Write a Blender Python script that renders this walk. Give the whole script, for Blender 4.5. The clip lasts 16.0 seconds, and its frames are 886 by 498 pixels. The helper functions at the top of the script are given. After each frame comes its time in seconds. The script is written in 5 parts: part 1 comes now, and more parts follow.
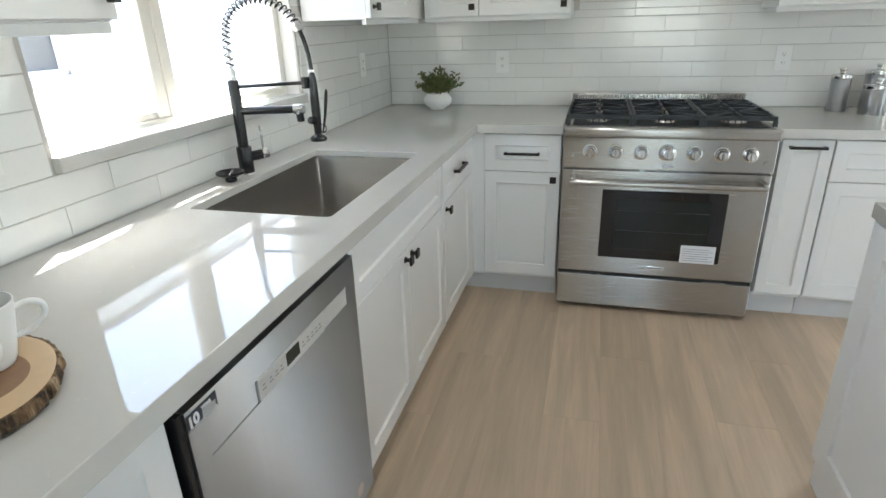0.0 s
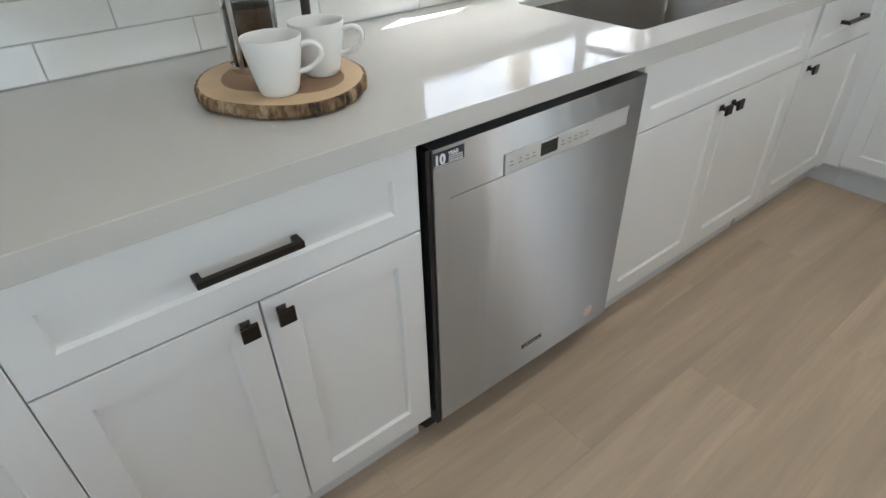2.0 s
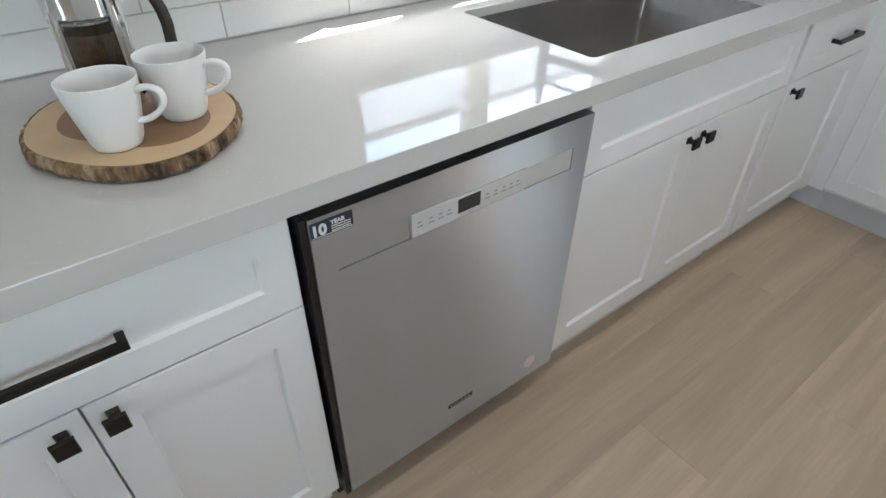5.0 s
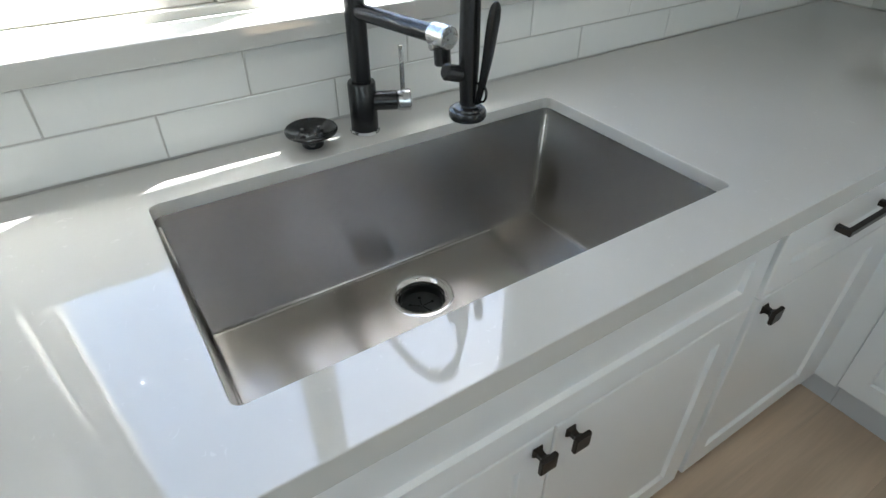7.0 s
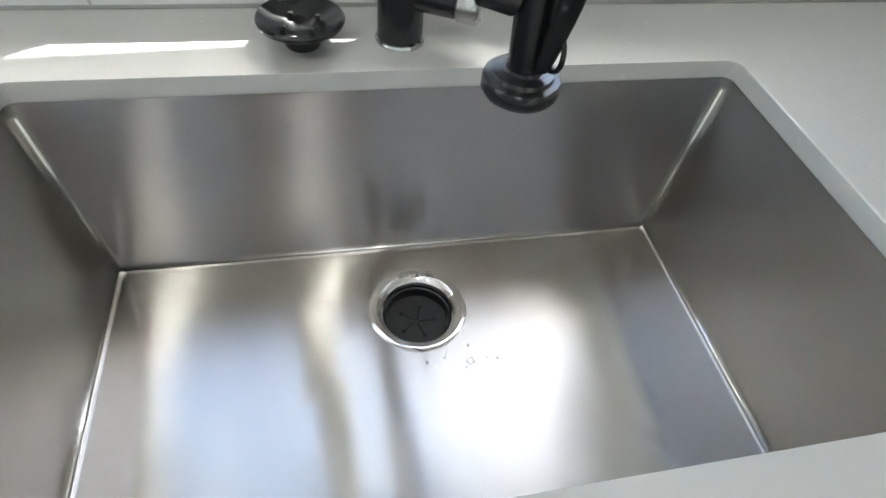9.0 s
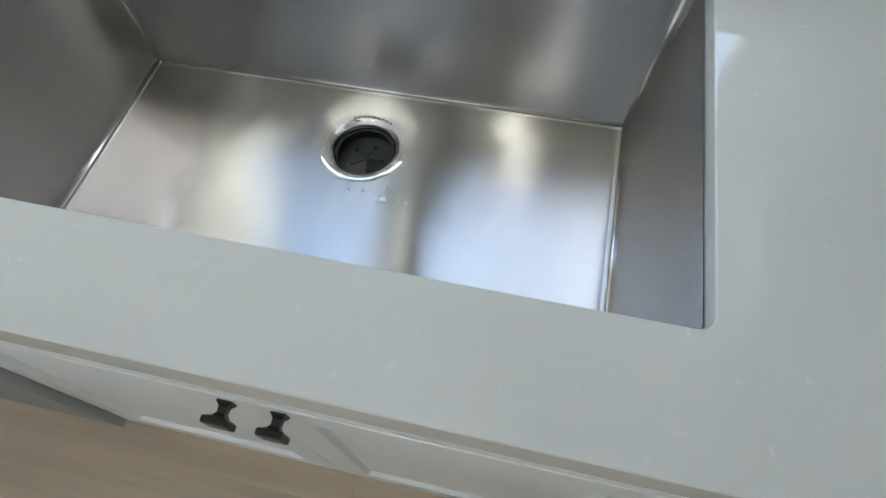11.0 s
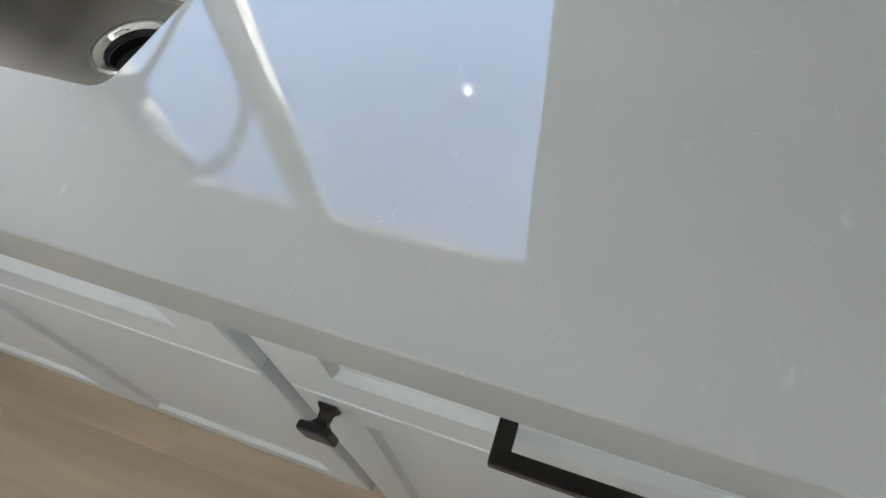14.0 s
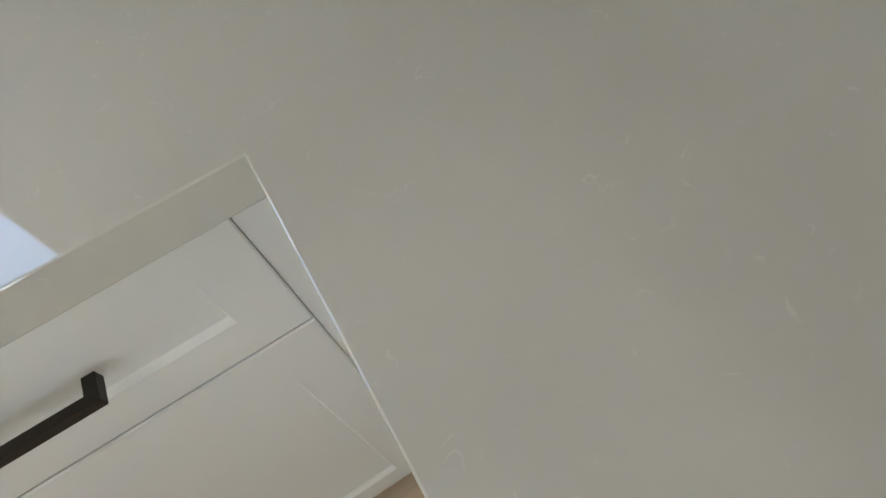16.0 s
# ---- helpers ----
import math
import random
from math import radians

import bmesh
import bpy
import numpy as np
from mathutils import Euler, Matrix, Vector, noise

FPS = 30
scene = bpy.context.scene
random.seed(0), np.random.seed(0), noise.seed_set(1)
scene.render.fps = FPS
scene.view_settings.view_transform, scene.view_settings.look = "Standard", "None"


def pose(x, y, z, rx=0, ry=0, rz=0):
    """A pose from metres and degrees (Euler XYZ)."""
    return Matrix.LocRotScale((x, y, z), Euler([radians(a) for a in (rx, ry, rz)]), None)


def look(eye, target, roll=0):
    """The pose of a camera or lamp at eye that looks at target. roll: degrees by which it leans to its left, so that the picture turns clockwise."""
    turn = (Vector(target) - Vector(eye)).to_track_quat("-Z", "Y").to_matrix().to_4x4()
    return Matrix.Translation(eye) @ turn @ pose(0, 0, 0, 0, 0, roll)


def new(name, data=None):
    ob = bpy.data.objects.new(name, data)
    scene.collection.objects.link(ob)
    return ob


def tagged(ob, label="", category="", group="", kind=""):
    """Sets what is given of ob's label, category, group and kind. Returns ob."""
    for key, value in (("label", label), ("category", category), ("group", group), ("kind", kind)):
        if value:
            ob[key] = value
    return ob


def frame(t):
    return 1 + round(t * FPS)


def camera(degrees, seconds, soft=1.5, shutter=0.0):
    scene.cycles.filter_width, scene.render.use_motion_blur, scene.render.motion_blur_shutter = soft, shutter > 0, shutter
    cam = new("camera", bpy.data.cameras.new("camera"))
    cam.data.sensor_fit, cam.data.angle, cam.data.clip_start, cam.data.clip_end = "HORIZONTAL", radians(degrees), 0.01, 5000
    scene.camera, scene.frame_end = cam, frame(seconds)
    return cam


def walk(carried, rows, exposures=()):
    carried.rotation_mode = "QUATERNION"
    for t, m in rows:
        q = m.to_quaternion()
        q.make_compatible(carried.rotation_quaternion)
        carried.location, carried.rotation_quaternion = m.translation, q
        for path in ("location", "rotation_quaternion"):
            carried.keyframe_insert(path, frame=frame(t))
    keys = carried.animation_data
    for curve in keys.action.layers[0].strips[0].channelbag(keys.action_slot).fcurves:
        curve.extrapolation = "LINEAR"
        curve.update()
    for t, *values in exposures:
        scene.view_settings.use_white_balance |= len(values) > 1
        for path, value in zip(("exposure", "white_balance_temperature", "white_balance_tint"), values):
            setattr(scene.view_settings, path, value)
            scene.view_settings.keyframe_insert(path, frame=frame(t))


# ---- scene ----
cam = camera(76.4, 16.0)
PATH = [
    (0, (1.181, -3.26, 1.364), (0.691, -1.471, 0.616), -1.8),
    (0.5, (1.144, -3.078, 1.33), (0.289, -1.448, 0.548), -0.4),
    (1, (1.216, -3.051, 1.245), (0.035, -1.711, 0.346), -1.1),
    (1.5, (1.301, -3.114, 1.234), (0.005, -2.06, 0.134), -2.3),
    (2, (1.346, -3.241, 1.262), (0.043, -2.247, 0.116), -1.7),
    (2.5, (1.336, -3.269, 1.246), (0.075, -2.317, 0.02), -1.1),
    (3, (1.329, -3.28, 1.253), (0.097, -2.351, -0.019), -0.3),
    (3.2, (1.334, -3.272, 1.267), (0.098, -2.358, -0.012), -0.4),
    (5.3, (1.244, -2.902, 1.309), (-0.006, -1.923, 0.091), 0.7),
    (5.5, (1.228, -2.852, 1.317), (-0.024, -1.879, 0.098), 0.9),
    (6, (1.109, -2.536, 1.341), (-0.161, -1.595, 0.116), 0.4),
    (6.5, (1.02, -2.231, 1.374), (-0.283, -1.328, 0.154), -0.3),
    (7, (0.934, -2.042, 1.349), (-0.409, -1.172, 0.149), -0.0),
    (7.5, (0.842, -1.859, 1.346), (-0.483, -1.082, 0.065), 2.3),
    (8, (0.694, -1.731, 1.303), (-0.646, -1.028, -0.005), 3.9),
    (8.5, (0.664, -1.659, 1.279), (-0.709, -1.061, -0.046), 4.0),
    (9, (0.631, -1.734, 1.239), (-0.604, -1.373, -0.292), 7.5),
    (9.5, (0.615, -1.857, 1.203), (-0.491, -1.754, -0.46), 6.2),
    (10, (0.596, -1.779, 1.208), (-0.325, -1.856, -0.565), 0.8),
    (10.2, (0.604, -1.65, 1.234), (-0.267, -1.803, -0.559), -4.5),
    (12.3, (0.87, -1.253, 1.275), (-0.096, -1.709, -0.416), 0.8),
    (12.5, (0.843, -1.189, 1.262), (-0.126, -1.661, -0.423), -0.3),
    (13, (0.776, -1.074, 1.193), (-0.199, -1.563, -0.483), -2.8),
    (13.5, (0.733, -1.022, 1.141), (-0.25, -1.502, -0.533), -5.3),
    (14, (0.719, -0.987, 1.122), (-0.272, -1.45, -0.552), -6.7),
    (14.5, (0.719, -0.903, 1.132), (-0.274, -1.386, -0.536), -9.6),
    (15, (0.753, -0.749, 1.124), (-0.255, -1.174, -0.55), -17.7),
    (15.5, (0.86, -0.655, 1.144), (-0.253, -0.71, -0.517), -19.5),
    (16, (0.948, -0.623, 1.141), (-0.19, -0.342, -0.48), -20.2),
]
walk(cam, [(t, look(eye, target, roll)) for t, eye, target, roll in PATH], exposures=[(0, 3.05, 6350, 5), (0.5, 2.9, 6300, 5), (1, 2.85, 6300, 6), (2, 3.0, 6400, 8), (3, 3.1, 6400, 8), (5.5, 3.0, 6100, 7), (6, 2.85, 6050, 4), (7, 2.75, 6100, 4), (8.5, 3.05, 6250, 4), (9, 3.0, 6250, 4), (9.5, 2.9, 6050, 1), (10, 2.75, 5900, -1), (12.5, 3.0, 6300, 7), (13, 2.95, 6200, 5), (14, 2.88, 6200, 5), (15, 2.88, 6600, 6), (15.5, 3.0, 6800, 6), (16, 3.1, 6900, 7)])

# ---- light ----
world = bpy.data.worlds.new("world")
scene.world = world
world.use_nodes = True
wn = world.node_tree.nodes
sky = wn.new("ShaderNodeTexSky")
sky.sky_type = "NISHITA"
sky.sun_disc = False
sky.sun_elevation = radians(60.8)
sky.sun_rotation = radians(-29)
sky.dust_density = 1.3
sky.ozone_density = 0.6
wn["Background"].inputs["Strength"].default_value = 0.15
world.node_tree.links.new(sky.outputs["Color"], wn["Background"].inputs["Color"])

sun = new("sun", bpy.data.lights.new("sun", "SUN"))
sun.data.energy, sun.data.angle, sun.data.color = 4.5, radians(0.5), (1.0, 0.96, 0.9)
sun.matrix_world = look((0, 0, 6), (0.27, -0.49, 5.0))


def window_light(name, eye, target, width, height, watts, colour):
    """Sky light that enters by an opening."""
    lamp = new(name, bpy.data.lights.new(name, "AREA"))
    lamp.data.shape, lamp.data.size, lamp.data.size_y = "RECTANGLE", width, height
    lamp.data.energy, lamp.data.color = watts, colour
    lamp.matrix_world = look(eye, target)
    return lamp


window_light("patio_door_light", (4.98, -3.4, 1.15), (0, -3.4, 1.15), 1.1, 2.0, 1.95, (0.92, 0.965, 1.0))
# no rear window is known; this lamp is added to fill the room
window_light("rear_fill_light", (2.2, -7.48, 1.35), (2.2, 0, 1.35), 1.3, 1.1, 1.5, (0.92, 0.965, 1.0))
window_light("back_door_light", (3.41, 0.1, 1.05), (3.41, -4, 1.05), 0.74, 2.0, 3.2, (0.94, 0.975, 1.0))

# third spot is unseen, added to brighten the south end of the worktop
SPOTS = [(1.14, -1.70), (1.135, -2.29), (1.19, -3.10)]
for sx, sy in SPOTS:
    dl = new("downlight_lamp", bpy.data.lights.new("downlight_lamp", "AREA"))
    dl.data.shape, dl.data.size, dl.data.energy, dl.data.color = "DISK", 0.040, 0.40, (1.0, 0.975, 0.94)
    dl.matrix_world = look((sx, sy, 2.602), (sx, sy, 0))


# ---- materials ----
def mat(name, colour, rough=0.5, metal=0.0, var=0.06, scale=8.0, bump=0.0, bscale=60.0, rvar=0.0,
        stretch=(1, 1, 1), coat=0.0, spec=0.5, island=False, obj=False, fine=0.0, grain=None, tone=(0.9, 1.08), fold=False):
    """Principled material with two scales of noise in colour, roughness and relief."""
    m = bpy.data.materials.new(name)
    m.use_nodes = True
    nt = m.node_tree
    n, l = nt.nodes, nt.links
    b = n["Principled BSDF"]
    b.inputs["Roughness"].default_value = rough
    b.inputs["Metallic"].default_value = metal
    b.inputs["Specular IOR Level"].default_value = spec
    b.inputs["Coat Weight"].default_value = coat
    tc = n.new("ShaderNodeTexCoord")
    mp = n.new("ShaderNodeMapping")
    mp.inputs["Scale"].default_value = stretch
    l.new(tc.outputs["Object"], mp.inputs["Vector"])
    n1 = n.new("ShaderNodeTexNoise")
    n1.inputs["Scale"].default_value = scale
    n1.inputs["Detail"].default_value = 6
    l.new(mp.outputs["Vector"], n1.inputs["Vector"])
    n2 = n.new("ShaderNodeTexNoise")
    n2.inputs["Scale"].default_value = bscale
    n2.inputs["Detail"].default_value = 4
    l.new(mp.outputs["Vector"], n2.inputs["Vector"])
    mix = n.new("ShaderNodeMix")
    mix.data_type = "RGBA"
    mix.inputs["A"].default_value = (*[c * (1 - var) for c in colour], 1)
    mix.inputs["B"].default_value = (*[min(1, c * (1 + var)) for c in colour], 1)
    src = n1.outputs["Fac"]
    if fine:
        ad = n.new("ShaderNodeMath")
        ad.operation = "MULTIPLY_ADD"
        l.new(n2.outputs["Fac"], ad.inputs[0])
        ad.inputs[1].default_value = fine
        l.new(n1.outputs["Fac"], ad.inputs[2])
        src = ad.outputs[0]
    l.new(src, mix.inputs["Factor"])
    out = mix.outputs["Result"]
    if island or obj:
        hs = n.new("ShaderNodeHueSaturation")
        rnd = n.new("ShaderNodeObjectInfo" if obj else "ShaderNodeNewGeometry")
        mr = n.new("ShaderNodeMapRange")
        mr.inputs["To Min"].default_value, mr.inputs["To Max"].default_value = tone
        l.new(rnd.outputs["Random" if obj else "Random Per Island"], mr.inputs["Value"])
        l.new(mr.outputs["Result"], hs.inputs["Value"])
        l.new(out, hs.inputs["Color"])
        out = hs.outputs["Color"]
    l.new(out, b.inputs["Base Color"])
    if rvar:
        mr2 = n.new("ShaderNodeMapRange")
        mr2.inputs["To Min"].default_value = max(0.02, rough - rvar)
        mr2.inputs["To Max"].default_value = rough + rvar
        l.new(n2.outputs["Fac"], mr2.inputs["Value"])
        l.new(mr2.outputs["Result"], b.inputs["Roughness"])
    if grain:
        b.inputs["Anisotropic"].default_value = 1.0
        tv = n.new("ShaderNodeCombineXYZ")
        for s, v in zip("XYZ", grain):
            tv.inputs[s].default_value = v
        l.new(tv.outputs[0], b.inputs["Tangent"])
        if fold:
            # brushing runs to and fro on a floor and up and down on its walls
            geo, sep = n.new("ShaderNodeNewGeometry"), n.new("ShaderNodeSeparateXYZ")
            flat, rise = n.new("ShaderNodeMath"), n.new("ShaderNodeMath")
            flat.operation, rise.operation = "ABSOLUTE", "SUBTRACT"
            rise.inputs[0].default_value = 1.0
            l.new(geo.outputs["True Normal"], sep.inputs[0])
            l.new(sep.outputs["Z"], flat.inputs[0])
            l.new(flat.outputs[0], rise.inputs[1])
            l.new(flat.outputs[0], tv.inputs["X"])
            l.new(rise.outputs[0], tv.inputs["Z"])
    if bump:
        bp = n.new("ShaderNodeBump")
        bp.inputs["Strength"].default_value = 1.0
        bp.inputs["Distance"].default_value = bump
        l.new(n2.outputs["Fac"], bp.inputs["Height"])
        l.new(bp.outputs["Normal"], b.inputs["Normal"])
    return m


def glass(name, tint=(1, 1, 1), rough=0.0):
    m = bpy.data.materials.new(name)
    m.use_nodes = True
    b = m.node_tree.nodes["Principled BSDF"]
    b.inputs["Base Color"].default_value = (*tint, 1)
    b.inputs["Transmission Weight"].default_value = 1
    b.inputs["Roughness"].default_value = rough
    b.inputs["IOR"].default_value = 1.45
    return m


def wood_floor():
    """Beige planks: long grain, soft dark streaks, tone by plank."""
    m = mat("plank_wood", (0.52, 0.405, 0.295), 0.42, var=0.27, scale=2.2, bump=0.0004, bscale=14, stretch=(9, 0.55, 1), obj=True, fine=0.45, rvar=0.06)
    nt = m.node_tree
    for nd in nt.nodes:
        if nd.type == "TEX_NOISE":
            info = nt.nodes.new("ShaderNodeObjectInfo")
            add = nt.nodes.new("ShaderNodeVectorMath")
            add.operation = "MULTIPLY_ADD"
            comb = nt.nodes.new("ShaderNodeCombineXYZ")
            for s in ("X", "Y", "Z"):
                nt.links.new(info.outputs["Random"], comb.inputs[s])
            add.inputs[1].default_value = (31, 47, 13)
            nt.links.new(comb.outputs[0], add.inputs[0])
            old = nd.inputs["Vector"].links[0].from_socket
            nt.links.new(old, add.inputs[2])
            nt.links.new(add.outputs[0], nd.inputs["Vector"])
    b = nt.nodes["Principled BSDF"]
    old = b.inputs["Base Color"].links[0].from_socket
    tc, mp, nz = nt.nodes.new("ShaderNodeTexCoord"), nt.nodes.new("ShaderNodeMapping"), nt.nodes.new("ShaderNodeTexNoise")
    info, add, mr, mx = nt.nodes.new("ShaderNodeObjectInfo"), nt.nodes.new("ShaderNodeVectorMath"), nt.nodes.new("ShaderNodeMapRange"), nt.nodes.new("ShaderNodeMix")
    mp.inputs["Scale"].default_value = (16, 1.3, 1)
    nz.inputs["Scale"].default_value, nz.inputs["Detail"].default_value, nz.inputs["Distortion"].default_value = 1.0, 3, 0.8
    nt.links.new(tc.outputs["Object"], mp.inputs["Vector"])
    add.operation = "MULTIPLY_ADD"
    comb = nt.nodes.new("ShaderNodeCombineXYZ")
    for k in ("X", "Y", "Z"):
        nt.links.new(info.outputs["Random"], comb.inputs[k])
    add.inputs[1].default_value = (17, 29, 7)
    nt.links.new(comb.outputs[0], add.inputs[0])
    nt.links.new(mp.outputs["Vector"], add.inputs[2])
    nt.links.new(add.outputs[0], nz.inputs["Vector"])
    nt.links.new(nz.outputs["Fac"], mr.inputs["Value"])
    mr.inputs["From Min"].default_value, mr.inputs["From Max"].default_value = 0.42, 0.66
    mr.inputs["To Max"].default_value = 0.42
    mx.data_type = "RGBA"
    mx.inputs["B"].default_value = (0.36, 0.29, 0.215, 1)
    nt.links.new(mr.outputs["Result"], mx.inputs["Factor"])
    nt.links.new(old, mx.inputs["A"])
    nt.links.new(mx.outputs["Result"], b.inputs["Base Color"])
    return m


def quartz():
    """Pale grey polished stone with sparse white flecks and faint veins."""
    m = mat("grey_quartz", (0.55, 0.54, 0.515), 0.035, var=0.07, scale=2.6, bscale=220, rvar=0.01, spec=0.72)
    nt = m.node_tree
    b = nt.nodes["Principled BSDF"]
    old = b.inputs["Base Color"].links[0].from_socket
    tc = nt.nodes.new("ShaderNodeTexCoord")
    wisp = []
    for sc, lo in ((30.0, 0.016), (48.0, 0.0)):
        nz = nt.nodes.new("ShaderNodeTexNoise")
        nz.inputs["Scale"].default_value = sc
        nz.inputs["Detail"].default_value = 2 if lo else 3
        nz.inputs["Distortion"].default_value = 0.6
        nt.links.new(tc.outputs["Object"], nz.inputs["Vector"])
        mr = nt.nodes.new("ShaderNodeMapRange")
        if lo:
            sb = nt.nodes.new("ShaderNodeMath")
            sb.operation = "SUBTRACT"
            sb.inputs[1].default_value = 0.5
            ab = nt.nodes.new("ShaderNodeMath")
            ab.operation = "ABSOLUTE"
            nt.links.new(nz.outputs["Fac"], sb.inputs[0])
            nt.links.new(sb.outputs[0], ab.inputs[0])
            nt.links.new(ab.outputs[0], mr.inputs["Value"])
            mr.inputs["From Min"].default_value, mr.inputs["From Max"].default_value = lo, 0.002
        else:
            nt.links.new(nz.outputs["Fac"], mr.inputs["Value"])
            mr.inputs["From Min"].default_value, mr.inputs["From Max"].default_value = 0.60, 0.66
        wisp.append(mr)
    sp = nt.nodes.new("ShaderNodeMath")
    sp.operation = "MULTIPLY"
    nt.links.new(wisp[0].outputs["Result"], sp.inputs[0])
    nt.links.new(wisp[1].outputs["Result"], sp.inputs[1])
    gain = nt.nodes.new("ShaderNodeMath")
    gain.operation = "MULTIPLY"
    gain.inputs[1].default_value = 0.32
    nt.links.new(sp.outputs[0], gain.inputs[0])
    sp = gain
    mx = nt.nodes.new("ShaderNodeMix")
    mx.data_type = "RGBA"
    mx.inputs["B"].default_value = (0.75, 0.74, 0.72, 1)
    nt.links.new(sp.outputs[0], mx.inputs["Factor"])
    nt.links.new(old, mx.inputs["A"])
    nt.links.new(mx.outputs["Result"], b.inputs["Base Color"])
    return m


def bark():
    """Flaky bark: dark cracks, brown body, pale grey-tan plates."""
    m = mat("tree_bark", (0.2, 0.13, 0.07), 0.85, var=0.4, scale=55, bump=0.006, bscale=85, stretch=(1, 1, 0.35), fine=0.4)
    nt = m.node_tree
    n, l = nt.nodes, nt.links
    tc, mp, nz, rp = n.new("ShaderNodeTexCoord"), n.new("ShaderNodeMapping"), n.new("ShaderNodeTexNoise"), n.new("ShaderNodeValToRGB")
    mp.inputs["Scale"].default_value = (1, 1, 0.3)
    nz.inputs["Scale"].default_value, nz.inputs["Detail"].default_value, nz.inputs["Roughness"].default_value = 46, 5, 0.65
    l.new(tc.outputs["Object"], mp.inputs["Vector"])
    l.new(mp.outputs["Vector"], nz.inputs["Vector"])
    l.new(nz.outputs["Fac"], rp.inputs["Fac"])
    el = rp.color_ramp.elements
    el[0].position, el[0].color = 0.36, (0.030, 0.018, 0.010, 1)
    el[1].position, el[1].color = 0.66, (0.46, 0.37, 0.26, 1)
    for pos, col in ((0.45, (0.13, 0.075, 0.036, 1)), (0.55, (0.25, 0.155, 0.08, 1))):
        e = el.new(pos)
        e.color = col
    l.new(rp.outputs["Color"], n["Principled BSDF"].inputs["Base Color"])
    return m


M_WALL = mat("wall_paint", (0.74, 0.73, 0.70), 0.7, bump=0.0006, bscale=90)
M_CEIL = mat("ceiling_paint", (0.8, 0.8, 0.78), 0.8, bump=0.0008, bscale=70)
M_CAB = mat("white_cabinet_paint", (0.80, 0.80, 0.79), 0.32, var=0.015, scale=3, bump=0.00008, bscale=120, rvar=0.05)
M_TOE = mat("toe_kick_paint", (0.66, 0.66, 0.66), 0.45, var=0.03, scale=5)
M_DARK = mat("shadow_gap", (0.02, 0.02, 0.02), 0.7)
M_QUARTZ = quartz()
M_TILE = mat("glazed_white_tile", (0.78, 0.775, 0.755), 0.08, var=0.02, scale=3, bump=0.0035, bscale=7, obj=True, spec=0.55, tone=(0.97, 1.03))
M_GROUT = mat("grey_grout", (0.50, 0.485, 0.46), 0.85, var=0.12, scale=30, bump=0.0005, bscale=300)
M_FLOOR = wood_floor()
M_SEAM = mat("plank_seam", (0.33, 0.25, 0.18), 0.7)
M_STEEL = mat("brushed_steel", (0.56, 0.555, 0.545), 0.27, 1.0, var=0.06, scale=3, rvar=0.04)
M_STEELV = mat("brushed_appliance_steel", (0.44, 0.445, 0.45), 0.38, 1.0, var=0.05, scale=3, bump=0.0012, bscale=3, stretch=(1, 5.5, 0.2), rvar=0.05, grain=(0, 0, 1))
M_STEELX = mat("range_steel", (0.45, 0.435, 0.42), 0.26, 1.0, var=0.05, scale=3, bump=0.00002, bscale=9, stretch=(1, 1, 60), rvar=0.05, grain=(0, 0.2, 1))
M_SINK = mat("sink_steel", (0.50, 0.480, 0.452), 0.23, 1.0, var=0.10, scale=5, bump=0.00025, bscale=2.6, stretch=(0.5, 4, 0.5), rvar=0.03, grain=(1, 0.02, 0), fold=True)
M_SPOT = mat("dried_water", (0.46, 0.45, 0.435), 0.3, 1.0, var=0.1, scale=60)
M_SEAMST = mat("bright_steel_seam", (0.72, 0.71, 0.69), 0.22, 1.0, var=0.05, scale=8)
M_CHROME = mat("chrome", (0.75, 0.75, 0.75), 0.08, 1.0, var=0.02, scale=10)
M_BLACK = mat("matte_black", (0.009, 0.009, 0.010), 0.27, var=0.15, scale=20, bump=0.0001, bscale=200)
M_BRONZE = mat("dark_bronze", (0.028, 0.023, 0.019), 0.33, 0.6, var=0.25, scale=18, bump=0.0001, bscale=150)
M_RUBBER = mat("black_rubber", (0.016, 0.017, 0.018), 0.5, var=0.2, scale=30)
M_GLOSSY = mat("glossy_black_rubber", (0.014, 0.015, 0.016), 0.22, var=0.2, scale=30)
M_GUARD = mat("guard_rubber", (0.009, 0.010, 0.010), 0.35, var=0.2, scale=30)
M_IRON = mat("cast_iron", (0.035, 0.04, 0.045), 0.5, 0.2, var=0.25, scale=40, bump=0.0003, bscale=300)
M_OVEN = mat("oven_glass", (0.012, 0.010, 0.010), 0.06, var=0.2, scale=3, spec=0.6)
M_OVENI = mat("oven_inner_glass", (0.014, 0.018, 0.016), 0.12, var=0.2, scale=3)
M_CERAM = mat("white_ceramic", (0.80, 0.80, 0.785), 0.28, var=0.015, scale=6, bump=0.0001, bscale=60)
M_BARK = bark()
M_SLICE = mat("pale_cut_wood", (0.60, 0.43, 0.26), 0.5, var=0.14, scale=14, bump=0.0003, bscale=80, fine=0.3)
M_HEART = mat("dark_heartwood", (0.27, 0.155, 0.085), 0.5, var=0.22, scale=16, bump=0.0003, bscale=80, fine=0.3)
M_COFFEE = mat("ground_coffee", (0.095, 0.062, 0.036), 0.8, var=0.85, scale=160, bump=0.003, bscale=180)
M_BROWN = mat("dark_brown_plastic", (0.030, 0.022, 0.017), 0.33, var=0.15, scale=20)
M_LEAF = mat("leaf_green", (0.085, 0.13, 0.035), 0.5, var=0.45, scale=30, island=True)
M_LEAFB = mat("leaf_olive", (0.16, 0.15, 0.04), 0.5, var=0.4, scale=30, island=True)
